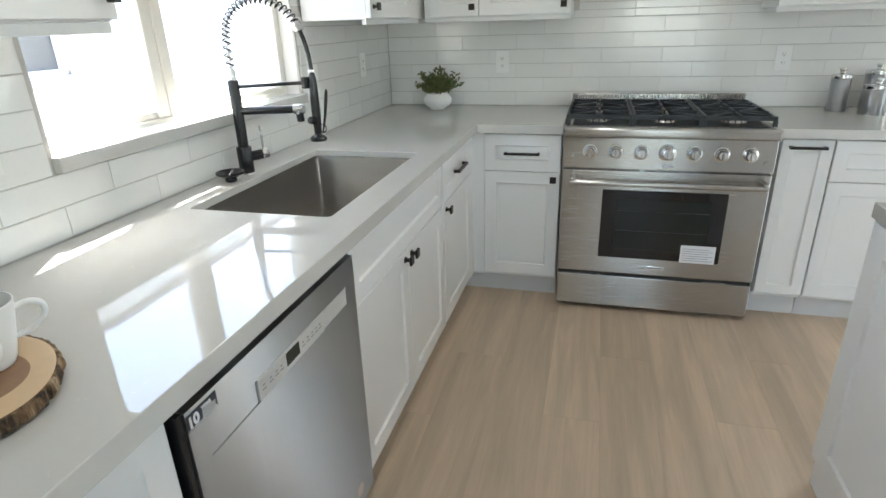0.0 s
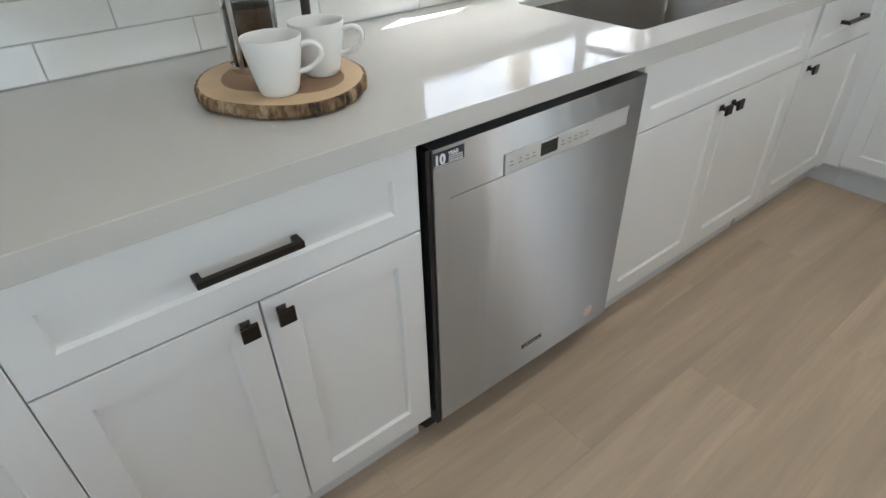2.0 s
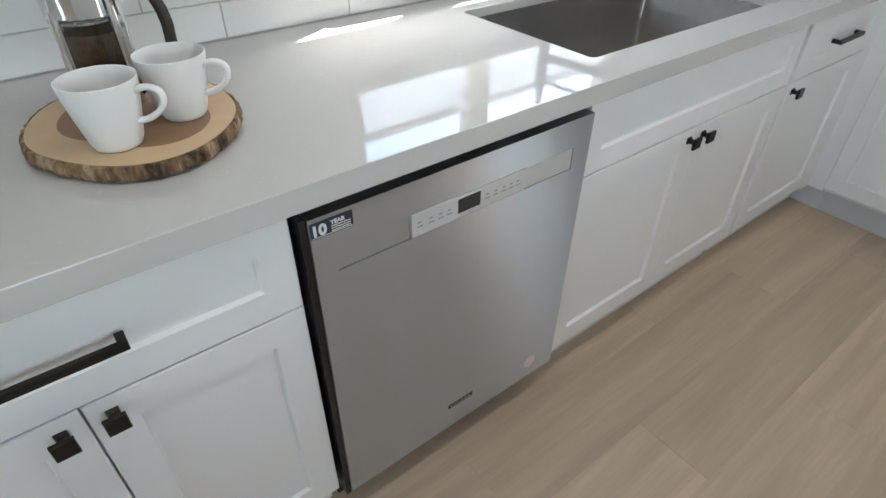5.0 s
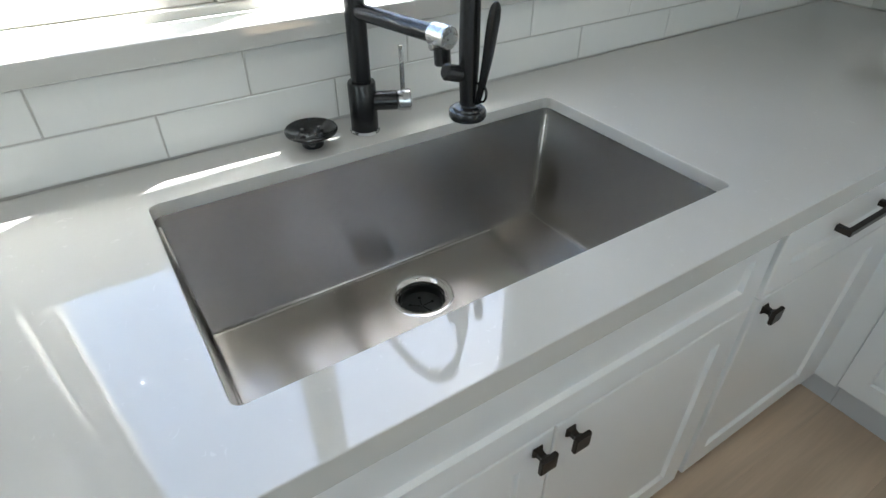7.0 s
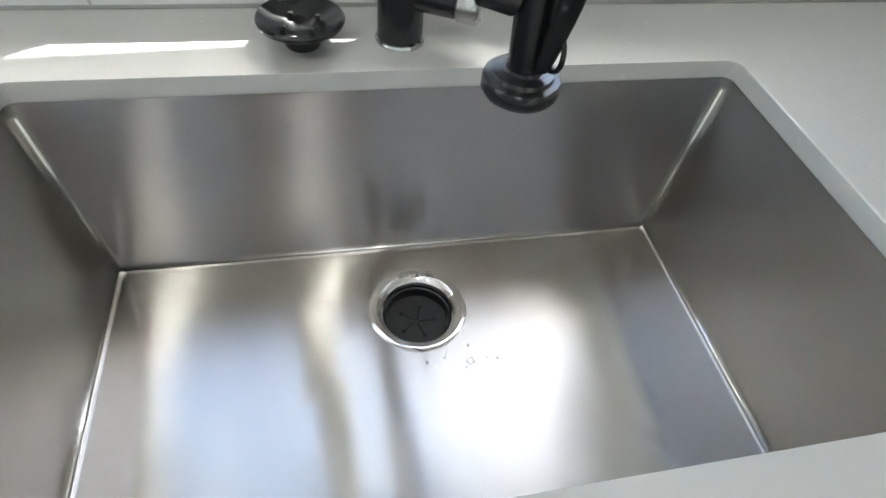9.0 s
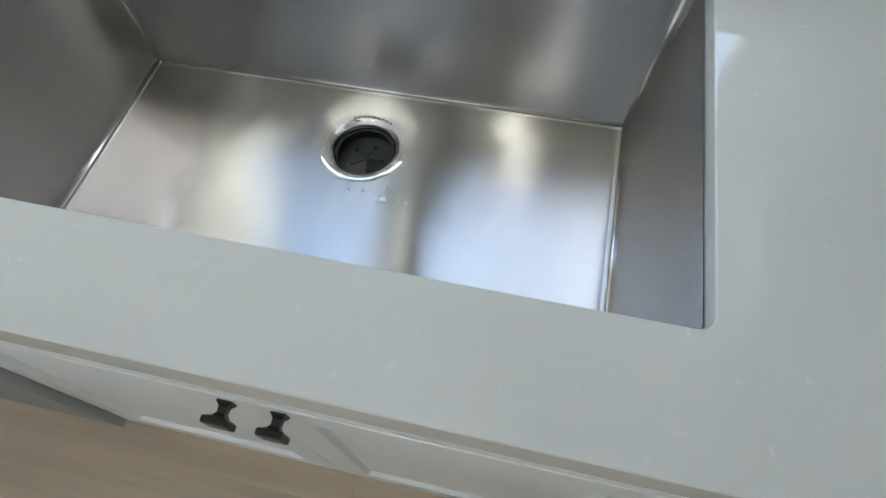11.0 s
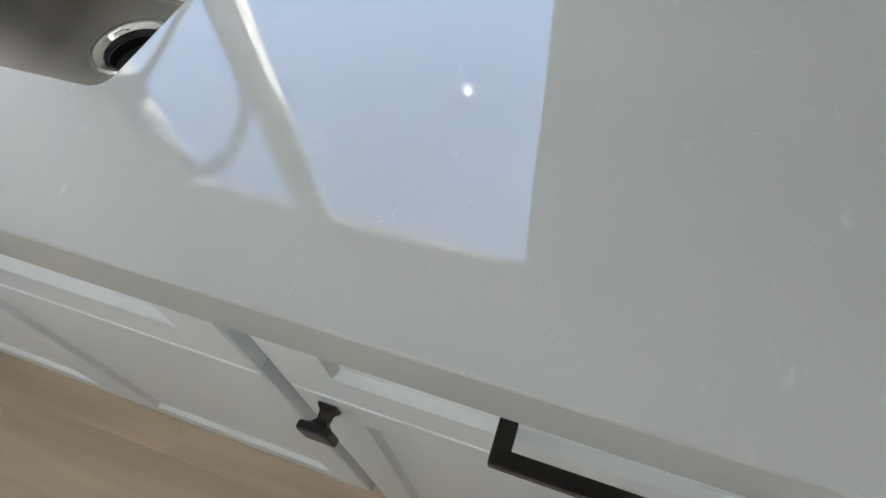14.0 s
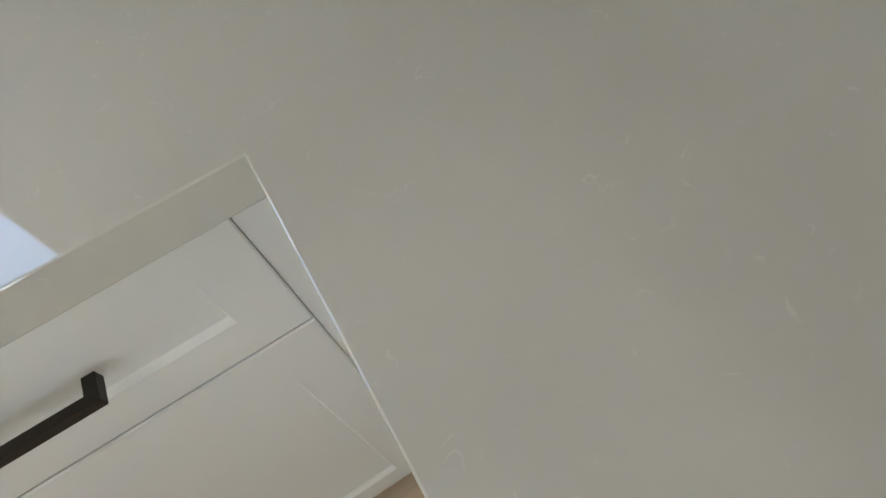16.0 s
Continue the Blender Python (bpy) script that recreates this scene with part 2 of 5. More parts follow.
M_STEM = mat("plant_stem", (0.10, 0.09, 0.04), 0.6)
M_SOIL = mat("potting_soil", (0.05, 0.035, 0.025), 0.9, var=0.5, scale=100, bump=0.003, bscale=150)
M_VINYL = mat("almond_vinyl", (0.72, 0.695, 0.64), 0.4, var=0.03, scale=6)
M_GLASS = glass("window_glass")
M_PRESS = glass("clear_glass", (0.97, 0.98, 0.98))
M_STUCCO = mat("pale_stucco", (0.85, 0.83, 0.80), 0.9, var=0.05, scale=3, bump=0.004, bscale=60, fine=0.3)
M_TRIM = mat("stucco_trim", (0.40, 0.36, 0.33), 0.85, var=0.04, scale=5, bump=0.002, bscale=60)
M_NPANE = mat("dim_pane", (0.13, 0.13, 0.135), 0.15, var=0.2, scale=2)
M_ROOF = mat("roof_tile", (0.46, 0.40, 0.36), 0.8, var=0.25, scale=6, bump=0.01, bscale=12)
M_GROUND = mat("pale_concrete", (0.66, 0.63, 0.59), 0.9, var=0.2, scale=0.8, bump=0.01, bscale=30)
M_PLATE = mat("white_plastic", (0.80, 0.80, 0.78), 0.3, var=0.01, scale=5)
M_PANEL = mat("pale_silver_panel", (0.62, 0.62, 0.61), 0.35, 0.3, var=0.03, scale=10)
M_LCD = mat("dark_display", (0.03, 0.036, 0.03), 0.15, var=0.1, scale=10)
M_NAVY = mat("sticker_navy", (0.02, 0.025, 0.04), 0.35, var=0.1, scale=30)
M_INK = mat("sticker_white", (0.75, 0.76, 0.77), 0.4, var=0.02, scale=30)
M_GREY = mat("grey_print", (0.30, 0.30, 0.31), 0.5, var=0.05, scale=30)
M_TAN = mat("tan_sticker", (0.66, 0.55, 0.49), 0.6, var=0.15, scale=120)
M_PAPER = mat("paper", (0.76, 0.76, 0.78), 0.7, var=0.03, scale=40)


# ---- building helpers ----
def thing(name, base, label, category, group="", kind=""):
    ob = new(name)
    ob.empty_display_size = 0.05
    ob.location = base
    return tagged(ob, label, category, group, kind)


def origin(ob):
    p = Vector((0, 0, 0))
    while ob:
        p += ob.location
        ob = ob.parent
    return p


def part(name, bm, material, parent=None, label="", smooth=False):
    """Links a bmesh, drawn in world metres, as one mesh under a thing or a part."""
    if parent:
        bmesh.ops.translate(bm, verts=bm.verts[:], vec=-origin(parent))
    me = bpy.data.meshes.new(name)
    bmesh.ops.recalc_face_normals(bm, faces=bm.faces[:])
    if smooth:
        for e in bm.edges:
            e.smooth = e.calc_face_angle(0.0) < radians(40)
    bm.to_mesh(me)
    bm.free()
    for f in me.polygons:
        f.use_smooth = smooth
    for m in material if isinstance(material, (list, tuple)) else [material]:
        me.materials.append(m)
    ob = new(name, me)
    ob.parent = parent
    if label:
        ob["label"] = label
    return ob


def box(x0, x1, y0, y1, z0, z1, bevel=0.0, bm=None, seg=2):
    own = bmesh.new()
    r = bmesh.ops.create_cube(own, size=1)
    for v in own.verts:
        v.co = (x0 + (v.co.x + 0.5) * (x1 - x0), y0 + (v.co.y + 0.5) * (y1 - y0), z0 + (v.co.z + 0.5) * (z1 - z0))
    if bevel:
        bmesh.ops.bevel(own, geom=own.edges[:], offset=bevel, segments=seg, affect="EDGES", profile=0.6)
    if bm is None:
        return own
    join(bm, own)
    return bm


def join(bm, other, m=None):
    me = bpy.data.meshes.new("tmp")
    if m:
        bmesh.ops.transform(other, matrix=m, verts=other.verts[:])
    other.to_mesh(me)
    other.free()
    bm.from_mesh(me)
    bpy.data.meshes.remove(me)


def turned(profile, x, y, n=32, bm=None, close=False, m=None):
    """A lathed shape from (radius, z) pairs round the upright axis at x, y."""
    own = bmesh.new()
    rings = []
    for r, z in profile:
        if r < 1e-6:
            rings.append([own.verts.new((x, y, z))])
        else:
            rings.append([own.verts.new((x + r * math.cos(2 * math.pi * i / n), y + r * math.sin(2 * math.pi * i / n), z)) for i in range(n)])
    for a, b in zip(rings, rings[1:]):
        for i in range(n):
            j = (i + 1) % n
            if len(a) == 1 and len(b) == 1:
                continue
            if len(a) == 1:
                own.faces.new((a[0], b[i], b[j]))
            elif len(b) == 1:
                own.faces.new((a[i], a[j], b[0]))
            else:
                own.faces.new((a[i], a[j], b[j], b[i]))
    if close:
        for ring in (rings[0], rings[-1]):
            if len(ring) > 1:
                own.faces.new(ring)
    if m is not None:
        bmesh.ops.transform(own, matrix=m, verts=own.verts[:])
    if bm is None:
        return own
    join(bm, own)
    return bm


def tube(points, radius, n=12, bm=None, flat=1.0, radii=None):
    """A round bar along points; flat squashes it across."""
    own = bmesh.new()
    pts = [Vector(p) for p in points]
    rings = []
    up = Vector((0, 0, 1))
    side = None
    for i, p in enumerate(pts):
        d = (pts[min(i + 1, len(pts) - 1)] - pts[max(i - 1, 0)]).normalized()
        if side is None:
            side = d.cross(up)
            if side.length < 1e-3:
                side = d.cross(Vector((0, 1, 0)))
        side = (side - d * side.dot(d)).normalized()
        nrm = side.cross(d).normalized()
        r = radii[i] if radii else radius
        rings.append([own.verts.new(p + side * (r * flat * math.cos(2 * math.pi * k / n)) + nrm * (r * math.sin(2 * math.pi * k / n))) for k in range(n)])
    for a, b in zip(rings, rings[1:]):
        for i in range(n):
            j = (i + 1) % n
            own.faces.new((a[i], a[j], b[j], b[i]))
    own.faces.new(rings[0])
    own.faces.new(rings[-1])
    if bm is None:
        return own
    join(bm, own)
    return bm


def rod(p, q, radius, n=20, bevel=0.0, bm=None):
    """A straight round bar with softened ends."""
    p, q = Vector(p), Vector(q)
    d = (q - p).normalized()
    e = bevel or radius * 0.08
    return tube([p, p + d * 1e-4, p + d * e, q - d * e, q - d * 1e-4, q], radius, n, bm,
                radii=[radius - e, radius - e, radius, radius, radius - e, radius - e])


def place(face, at):
    """Maps (u, v, out) on a front to the world: face 'x' looks to +x, 'y' looks to -y."""
    if face == "x":
        return lambda u, v, o: (at + o, u, v)
    if face == "-x":
        return lambda u, v, o: (at - o, u, v)
    return lambda u, v, o: (u, at - o, v)


def front_box(pl, u0, u1, v0, v1, o0, o1, bevel=0.0, bm=None):
    a, b = pl(u0, v0, o0), pl(u1, v1, o1)
    lo = [min(p, q) for p, q in zip(a, b)]
    hi = [max(p, q) for p, q in zip(a, b)]
    return box(lo[0], hi[0], lo[1], hi[1], lo[2], hi[2], bevel, bm)


def shaker(pl, u0, u1, v0, v1, rail=0.057, depth=0.02, recess=0.008):
    """A framed front: softened outer edge, square frame, sunken flat panel with a small splay."""
    bm = bmesh.new()
    c, s = 0.002, 0.004
    loops = []
    for ins, o in ((0, 0), (0, depth - c), (c, depth), (rail, depth), (rail + s, depth - recess)):
        loops.append([bm.verts.new(pl(u, v, o)) for u, v in ((u0 + ins, v0 + ins), (u1 - ins, v0 + ins), (u1 - ins, v1 - ins), (u0 + ins, v1 - ins))])
    for a, b in zip(loops, loops[1:]):
        for i in range(4):
            j = (i + 1) % 4
            bm.faces.new((a[i], a[j], b[j], b[i]))
    bm.faces.new(loops[0])
    bm.faces.new(loops[-1])
    return bm


def bar_pull(pl, uc, v, o, parent, length=0.177):
    """Square black bar handle on two posts."""
    h, t = length / 2, 0.0058
    bm = front_box(pl, uc - h, uc + h, v - t, v + t, o + 0.0165, o + 0.0270, 0.0012)
    for s in (-1, 1):
        e = uc + s * (h - 0.0058)
        front_box(pl, e - 0.0058, e + 0.0058, v - t, v + t, o - 0.001, o + 0.0175, 0.0008, bm)
    return part("handle", bm, M_BRONZE, parent, "dark bronze square bar handle")


def square_knob(pl, u, v, o, parent):
    """Square-faced knob on a waisted neck."""
    bm = bmesh.new()
    rings = []
    for half, off in ((0.0085, -0.001), (0.0085, 0.002), (0.0052, 0.006), (0.0048, 0.013), (0.0075, 0.017), (0.0135, 0.0195), (0.0145, 0.021), (0.0145, 0.026), (0.0132, 0.0275)):
        rings.append([bm.verts.new(pl(u + a * half, v + b * half, o + off)) for a, b in ((-1, -1), (1, -1), (1, 1), (-1, 1))])
    for a, b in zip(rings, rings[1:]):
        for i in range(4):
            j = (i + 1) % 4
            bm.faces.new((a[i], a[j], b[j], b[i]))
    bm.faces.new(rings[0])
    bm.faces.new(rings[-1])
    return part("knob", bm, M_BRONZE, parent, "dark bronze square knob")


TOP, SLAB, GROUND = 0.914, 0.040, 0.030
GAP = 0.0016


def base_cabinet(face, back, front, u0, u1, label, drawer=True, pull=True, doors=2, knob_side=1, low_body=False, full=False, group="white base cabinets", toe=True, shift=0.0, pull_length=0.166):
    """A base unit: carcass, kick board, drawer front with bar handle, one or two framed doors with knobs."""
    pl = place(face, front)
    deep = abs(front - back)
    base = pl((u0 + u1) / 2, 0, -deep / 2)
    cab = thing("base_cabinet", (base[0], base[1], GROUND), label, "cabinet", group)
    hi = 0.60 if low_body else TOP - SLAB - 0.001
    part("body", front_box(pl, u0, u1 - (0.002 if full else 0.0), 0.136, hi, -deep + 0.004, -0.001, 0.001), M_CAB, cab)
    if low_body:
        for a, b in ((u0, u0 + 0.019), (u1 - 0.019, u1)):
            part("side_panel", front_box(pl, a, b, 0.602, TOP - SLAB - 0.001, -deep + 0.004, -0.001, 0.001), M_CAB, cab)
        part("top_rail", front_box(pl, u0 + 0.02, u1 - 0.02, 0.80, TOP - SLAB - 0.001, -0.016, -0.001, 0.001), M_CAB, cab)
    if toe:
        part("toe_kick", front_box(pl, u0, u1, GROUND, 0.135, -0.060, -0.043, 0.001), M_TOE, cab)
    lo, split, hi_f = 0.155, 0.690, 0.866
    if full:
        d = part("door", shaker(pl, u0 + GAP, u1 - GAP, lo, hi_f, 0.055 if u1 - u0 > 0.4 else 0.045), M_CAB, cab)
        bar_pull(pl, (u0 + u1) / 2, 0.835, 0.02, d, 0.14)
        return cab
    if drawer:
        d = part("drawer_front", shaker(pl, u0 + GAP, u1 - GAP, split + GAP, hi_f, 0.053), M_CAB, cab)
        if pull:
            bar_pull(pl, (u0 + u1) / 2 + shift, 0.778, 0.02, d, pull_length)
    w = (u1 - u0) / doors
    for k in range(doors):
        a, b = u0 + k * w, u0 + (k + 1) * w
        d = part("door", shaker(pl, a + GAP, b - GAP, lo, split - GAP, 0.057), M_CAB, cab)
        side = (1 if k == 0 else -1) if doors == 2 else knob_side
        square_knob(pl, b - 0.031 if side > 0 else a + 0.031, 0.658, 0.02, d)
    return cab


# ---- the room ----
RX, RY, RZ = 5.0, -7.5, 2.62
W0, W1, WZ0, WZ1 = -2.264, -1.085, 1.085, 2.14


def room():
    bm = box(-0.16, RX + 0.16, RY - 0.16, 0.16, -0.12, GROUND - 0.0065)
    fl = tagged(part("floor", bm, M_SEAM), "beige wood plank floor", "floor", kind="structure")
    wall = bmesh.new()
    xa, xb = -0.16, -0.010
    box(xa, xb, RY - 0.16, W0, -0.12, RZ, 0, wall)
    box(xa, xb, W1, 0.16, -0.12, RZ, 0, wall)
    box(xa, xb, W0, W1, -0.12, WZ0, 0, wall)
    box(xa, xb, W0, W1, WZ1, RZ, 0, wall)
    ww = tagged(part("wall_west", wall, M_WALL), "white painted kitchen wall with a wide window", "wall", kind="structure")
    wnb = bmesh.new()
    box(-0.010, 3.02, 0.010, 0.16, -0.12, RZ, 0, wnb)
    box(3.80, RX + 0.16, 0.010, 0.16, -0.12, RZ, 0, wnb)
    box(3.02, 3.80, 0.010, 0.16, 2.08, RZ, 0, wnb)
    box(3.02, 3.80, 0.010, 0.16, -0.12, GROUND, 0, wnb)
    wn_ = tagged(part("wall_north", wnb, M_WALL), "white painted wall behind the range", "wall", kind="structure")
    we = bmesh.new()
    box(RX, RX + 0.16, RY - 0.16, -4.0, -0.12, RZ, 0, we)
    box(RX, RX + 0.16, -2.8, 0.010, -0.12, RZ, 0, we)
    box(RX, RX + 0.16, -4.0, -2.8, 2.2, RZ, 0, we)
    box(RX, RX + 0.16, -4.0, -2.8, -0.12, GROUND, 0, we)
    tagged(part("wall_east", we, M_WALL), "white painted wall with a patio door opening", "wall", kind="structure")
    # south opening is assumed, to let fill light in from behind
    wsb = bmesh.new()
    box(-0.010, 1.5, RY - 0.16, RY, -0.12, RZ, 0, wsb)
    box(2.9, RX, RY - 0.16, RY, -0.12, RZ, 0, wsb)
    box(1.5, 2.9, RY - 0.16, RY, -0.12, 0.80, 0, wsb)
    box(1.5, 2.9, RY - 0.16, RY, 1.95, RZ, 0, wsb)
    tagged(part("wall_south", wsb, M_WALL), "white painted wall out of view, with an assumed opening for light", "wall", kind="structure")
    tagged(part("ceiling", box(-0.16, RX + 0.16, RY - 0.16, 0.16, RZ, RZ + 0.15), M_CEIL), "white painted ceiling", "ceiling", kind="structure")
    return fl, ww, wn_


FLOOR, WALL_W, WALL_N = room()


def sink_window():
    """Two-light vinyl slider in a deep opening with a stone sill."""
    w = thing("window_1", (-0.10, (W0 + W1) / 2, WZ0), "wide almond vinyl sliding window above the sink", "window", kind="structure")
    xf0, xf1 = -0.125, -0.065
    zb = WZ0 + 0.020
    part("window_frame", box(xf0, xf1, W0 + 0.001, W0 + 0.045, zb, WZ1 - 0.001, 0.004), M_VINYL, w)
    part("window_frame", box(xf0, xf1, W1 - 0.035, W1 - 0.001, zb, WZ1 - 0.001, 0.004), M_VINYL, w)
    part("window_frame", box(xf0, xf1, W0 + 0.046, W1 - 0.036, zb, zb + 0.016, 0.004), M_VINYL, w)
    part("window_frame", box(xf0, xf1, W0 + 0.046, W1 - 0.036, WZ1 - 0.04, WZ1 - 0.001, 0.004), M_VINYL, w)
    ym = -1.775
    part("mullion", box(xf0 + 0.005, xf1 - 0.008, ym - 0.048, ym - 0.004, zb + 0.0165, WZ1 - 0.041, 0.004), M_VINYL, w)
    part("mullion", box(xf0 + 0.020, xf1 - 0.005, ym - 0.003, ym + 0.040, zb + 0.0165, WZ1 - 0.041, 0.004), M_VINYL, w)
    for a, b, x in ((W0 + 0.046, ym - 0.05, -0.100), (ym + 0.042, W1 - 0.036, -0.090)):
        part("sash_rail", box(x - 0.012, x + 0.018, a, b, zb + 0.0165, zb + 0.034, 0.003), M_VINYL, w)
        part("sash_rail", box(x - 0.012, x + 0.018, a, b, WZ1 - 0.066, WZ1 - 0.0415, 0.003), M_VINYL, w)
        p = part("pane", box(x - 0.002, x + 0.002, a - 0.003, b + 0.003, zb + 0.032, WZ1 - 0.064), M_GLASS, w)
        p.visible_shadow = False
    sill = tagged(part("window_sill", box(-0.0645, 0.020, W0 - 0.006, W1 + 0.014, 1.069, 1.105, 0.003), M_QUARTZ), "grey polished quartz window sill", "window sill", kind="structure")
    return w


sink_window()


def downlights():
    """Small recessed ceiling lights that are on; the third is an unseen addition."""
    glow = bpy.data.materials.new("lamp_glow")
    glow.use_nodes = True
    gb = glow.node_tree.nodes["Principled BSDF"]
    gb.inputs["Emission Color"].default_value = (1.0, 0.975, 0.94, 1)
    gb.inputs["Emission Strength"].default_value = 6
    for sx, sy in SPOTS:
        d = thing("recessed_light", (sx, sy, 2.61), "small round recessed ceiling light, switched on", "ceiling light", "recessed ceiling lights")
        part("trim_ring", turned([(0.026, 2.612), (0.028, 2.606), (0.046, 2.608), (0.048, 2.6195)], sx, sy, 32), M_PLATE, d, "white trim ring", True)
        part("lens", turned([(0.0, 2.611), (0.026, 2.611)], sx, sy, 24), glow, d, "bright diffuser")


downlights()


def outside():
    tagged(part("ground", box(-60, -0.17, -40, 40, -0.55, -0.30), M_GROUND), "pale concrete ground beside the house", "ground", kind="structure")
    h = thing("neighbour_house", (-3.6, 0.6, -0.3), "pale stucco neighbouring house with a small framed window", "house")
    X = -2.7
    y0, y1, z0, z1 = -0.30, 0.33, 1.08, 2.15
    wl = bmesh.new()
    box(X - 2.6, X, -7.0, y0, -0.3, 2.75, 0, wl)
    box(X - 2.6, X, y1, 6.0, -0.3, 2.75, 0, wl)
    box(X - 2.6, X, y0, y1, -0.3, z0, 0, wl)
    box(X - 2.6, X, y0, y1, z1, 2.75, 0, wl)
    part("wall", wl, M_STUCCO, h)
    tr = bmesh.new()
    for a in ((y0 - 0.09, y0), (y1, y1 + 0.09)):
        box(X, X + 0.03, a[0], a[1], z0 - 0.09, z1 + 0.09, 0.004, tr)
    box(X, X + 0.03, y0, y1, z0 - 0.09, z0, 0.004, tr)
    box(X, X + 0.03, y0, y1, z1, z1 + 0.09, 0.004, tr)
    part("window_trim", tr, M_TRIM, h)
    win = part("window", box(X - 0.05, X - 0.04, y0, y1, z0, z1), M_NPANE, h)
    fr = bmesh.new()
    for a in ((y0, y0 + 0.04), (y1 - 0.04, y1)):
        box(X - 0.039, X - 0.005, a[0], a[1], z0, z1, 0.003, fr)
    box(X - 0.039, X - 0.005, y0 + 0.04, y1 - 0.04, z0, z0 + 0.04, 0.003, fr)
    box(X - 0.039, X - 0.005, y0 + 0.04, y1 - 0.04, z1 - 0.04, z1, 0.003, fr)
    part("frame", fr, M_PLATE, win)
    rf = bmesh.new()
    for a, b in (((X + 0.04, 2.755), (X - 1.4, 3.30)), ((X - 1.4, 3.30), (X - 3.0, 2.70))):
        vs = [rf.verts.new(p) for p in ((a[0], -7.3, a[1]), (a[0], 6.3, a[1]), (b[0], 6.3, b[1]), (b[0], -7.3, b[1]))]
        ws = [rf.verts.new((v.co.x, v.co.y, v.co.z + 0.05)) for v in vs]
        rf.faces.new(vs), rf.faces.new(ws)
        for i in range(4):
            rf.faces.new((vs[i], vs[(i + 1) % 4], ws[(i + 1) % 4], ws[i]))
    part("roof", rf, M_ROOF, h)


outside()


def eave():
    """Unseen board above the sink window, added slightly askew to taper the sun strip."""
    bm = bmesh.new()
    # outer edge set by where sun must stop on the worktop
    edge = [(-0.1605, -4.0), (-0.1605, 0.6), (-0.407, 0.6), (-0.180, -4.0)]
    lo = [bm.verts.new((x, y, 2.40)) for x, y in edge]
    hi = [bm.verts.new((x, y, 2.52)) for x, y in edge]
    bm.faces.new(lo), bm.faces.new(hi)
    for i in range(4):
        bm.faces.new((lo[i], lo[(i + 1) % 4], hi[(i + 1) % 4], hi[i]))
    tagged(part("sun_trim_board", bm, M_TRIM), "unseen board outside the window, added to trim the sun strip", "eave", kind="structure")


eave()


# ---- counters ----
def slab(name, outline, hole, label):
    """A stone top from its outline, with a rounded cut-out."""
    bm = bmesh.new()
    loops = [outline] + ([hole] if hole else [])
    tops, edges = [], []
    for lp in loops:
        vs = [bm.verts.new((x, y, TOP)) for x, y in lp]
        tops.append(vs)
        edges += [bm.edges.new((vs[i], vs[(i + 1) % len(vs)])) for i in range(len(vs))]
    bmesh.ops.triangle_fill(bm, edges=edges, use_beauty=True)
    low = {}
    for v in bm.verts[:]:
        low[v] = bm.verts.new((v.co.x, v.co.y, TOP - SLAB))
    for f in bm.faces[:]:
        bm.faces.new([low[v] for v in reversed(f.verts)])
    for vs in tops:
        for i in range(len(vs)):
            a, b = vs[i], vs[(i + 1) % len(vs)]
            bm.faces.new((a, b, low[b], low[a]))
    ob = part(name, bm, M_QUARTZ)
    bv = ob.modifiers.new("edge", "BEVEL")
    bv.width, bv.segments, bv.limit_method, bv.angle_limit = 0.0015, 2, "ANGLE", radians(40)
    return tagged(ob, label, "countertop")


SX0, SX1, SY0, SY1 = 0.132, 0.550, -2.027, -1.270
hole = []
R = 0.013
for cx, cy, a0 in ((SX1 - R, SY1 - R, 0), (SX0 + R, SY1 - R, 90), (SX0 + R, SY0 + R, 180), (SX1 - R, SY0 + R, 270)):
    for k in range(6):
        a = radians(a0 + 18 * k)
        hole.append((cx + R * math.cos(a), cy + R * math.sin(a)))
slab("countertop", [(0.001, -4.15), (0.648, -4.15), (0.648, -0.648), (1.046, -0.648), (1.046, -0.001), (0.001, -0.001)], hole,
     "pale grey polished quartz L-shaped worktop with sink cut-out")
slab("countertop", [(1.926, -0.648), (2.97, -0.648), (2.97, -0.001), (1.926, -0.001)], None, "pale grey polished quartz worktop beside the range")

# ---- base cabinets ----
FX, FY = 0.602, -0.602
base_cabinet("x", 0.0, FX, -4.09, -3.3768, "tall white framed cabinet door at the end of the run", full=True)
base_cabinet("x", 0.0, FX, -3.378, -2.737, "white framed base cabinet with one wide drawer and two doors")
base_cabinet("x", 0.0, FX, -2.100, -1.208, "white framed sink cabinet with false drawer front and two doors", pull=False, low_body=True)
base_cabinet("x", 0.0, FX, -1.185, -0.684, "white framed single-door cabinet with drawer beside the corner", doors=1, knob_side=-1, shift=0.009, pull_length=0.165)
base_cabinet("y", 0.0, FY, 0.6775, 1.041, "white framed narrow cabinet with drawer beside the range", doors=1, knob_side=1)
base_cabinet("y", 0.0, FY, 1.948, 2.146, "narrow white framed pull-out cabinet beside the range", full=True)
base_cabinet("y", 0.0, FY, 2.150, 2.90, "white framed base cabinet with drawer and two doors by the canisters")


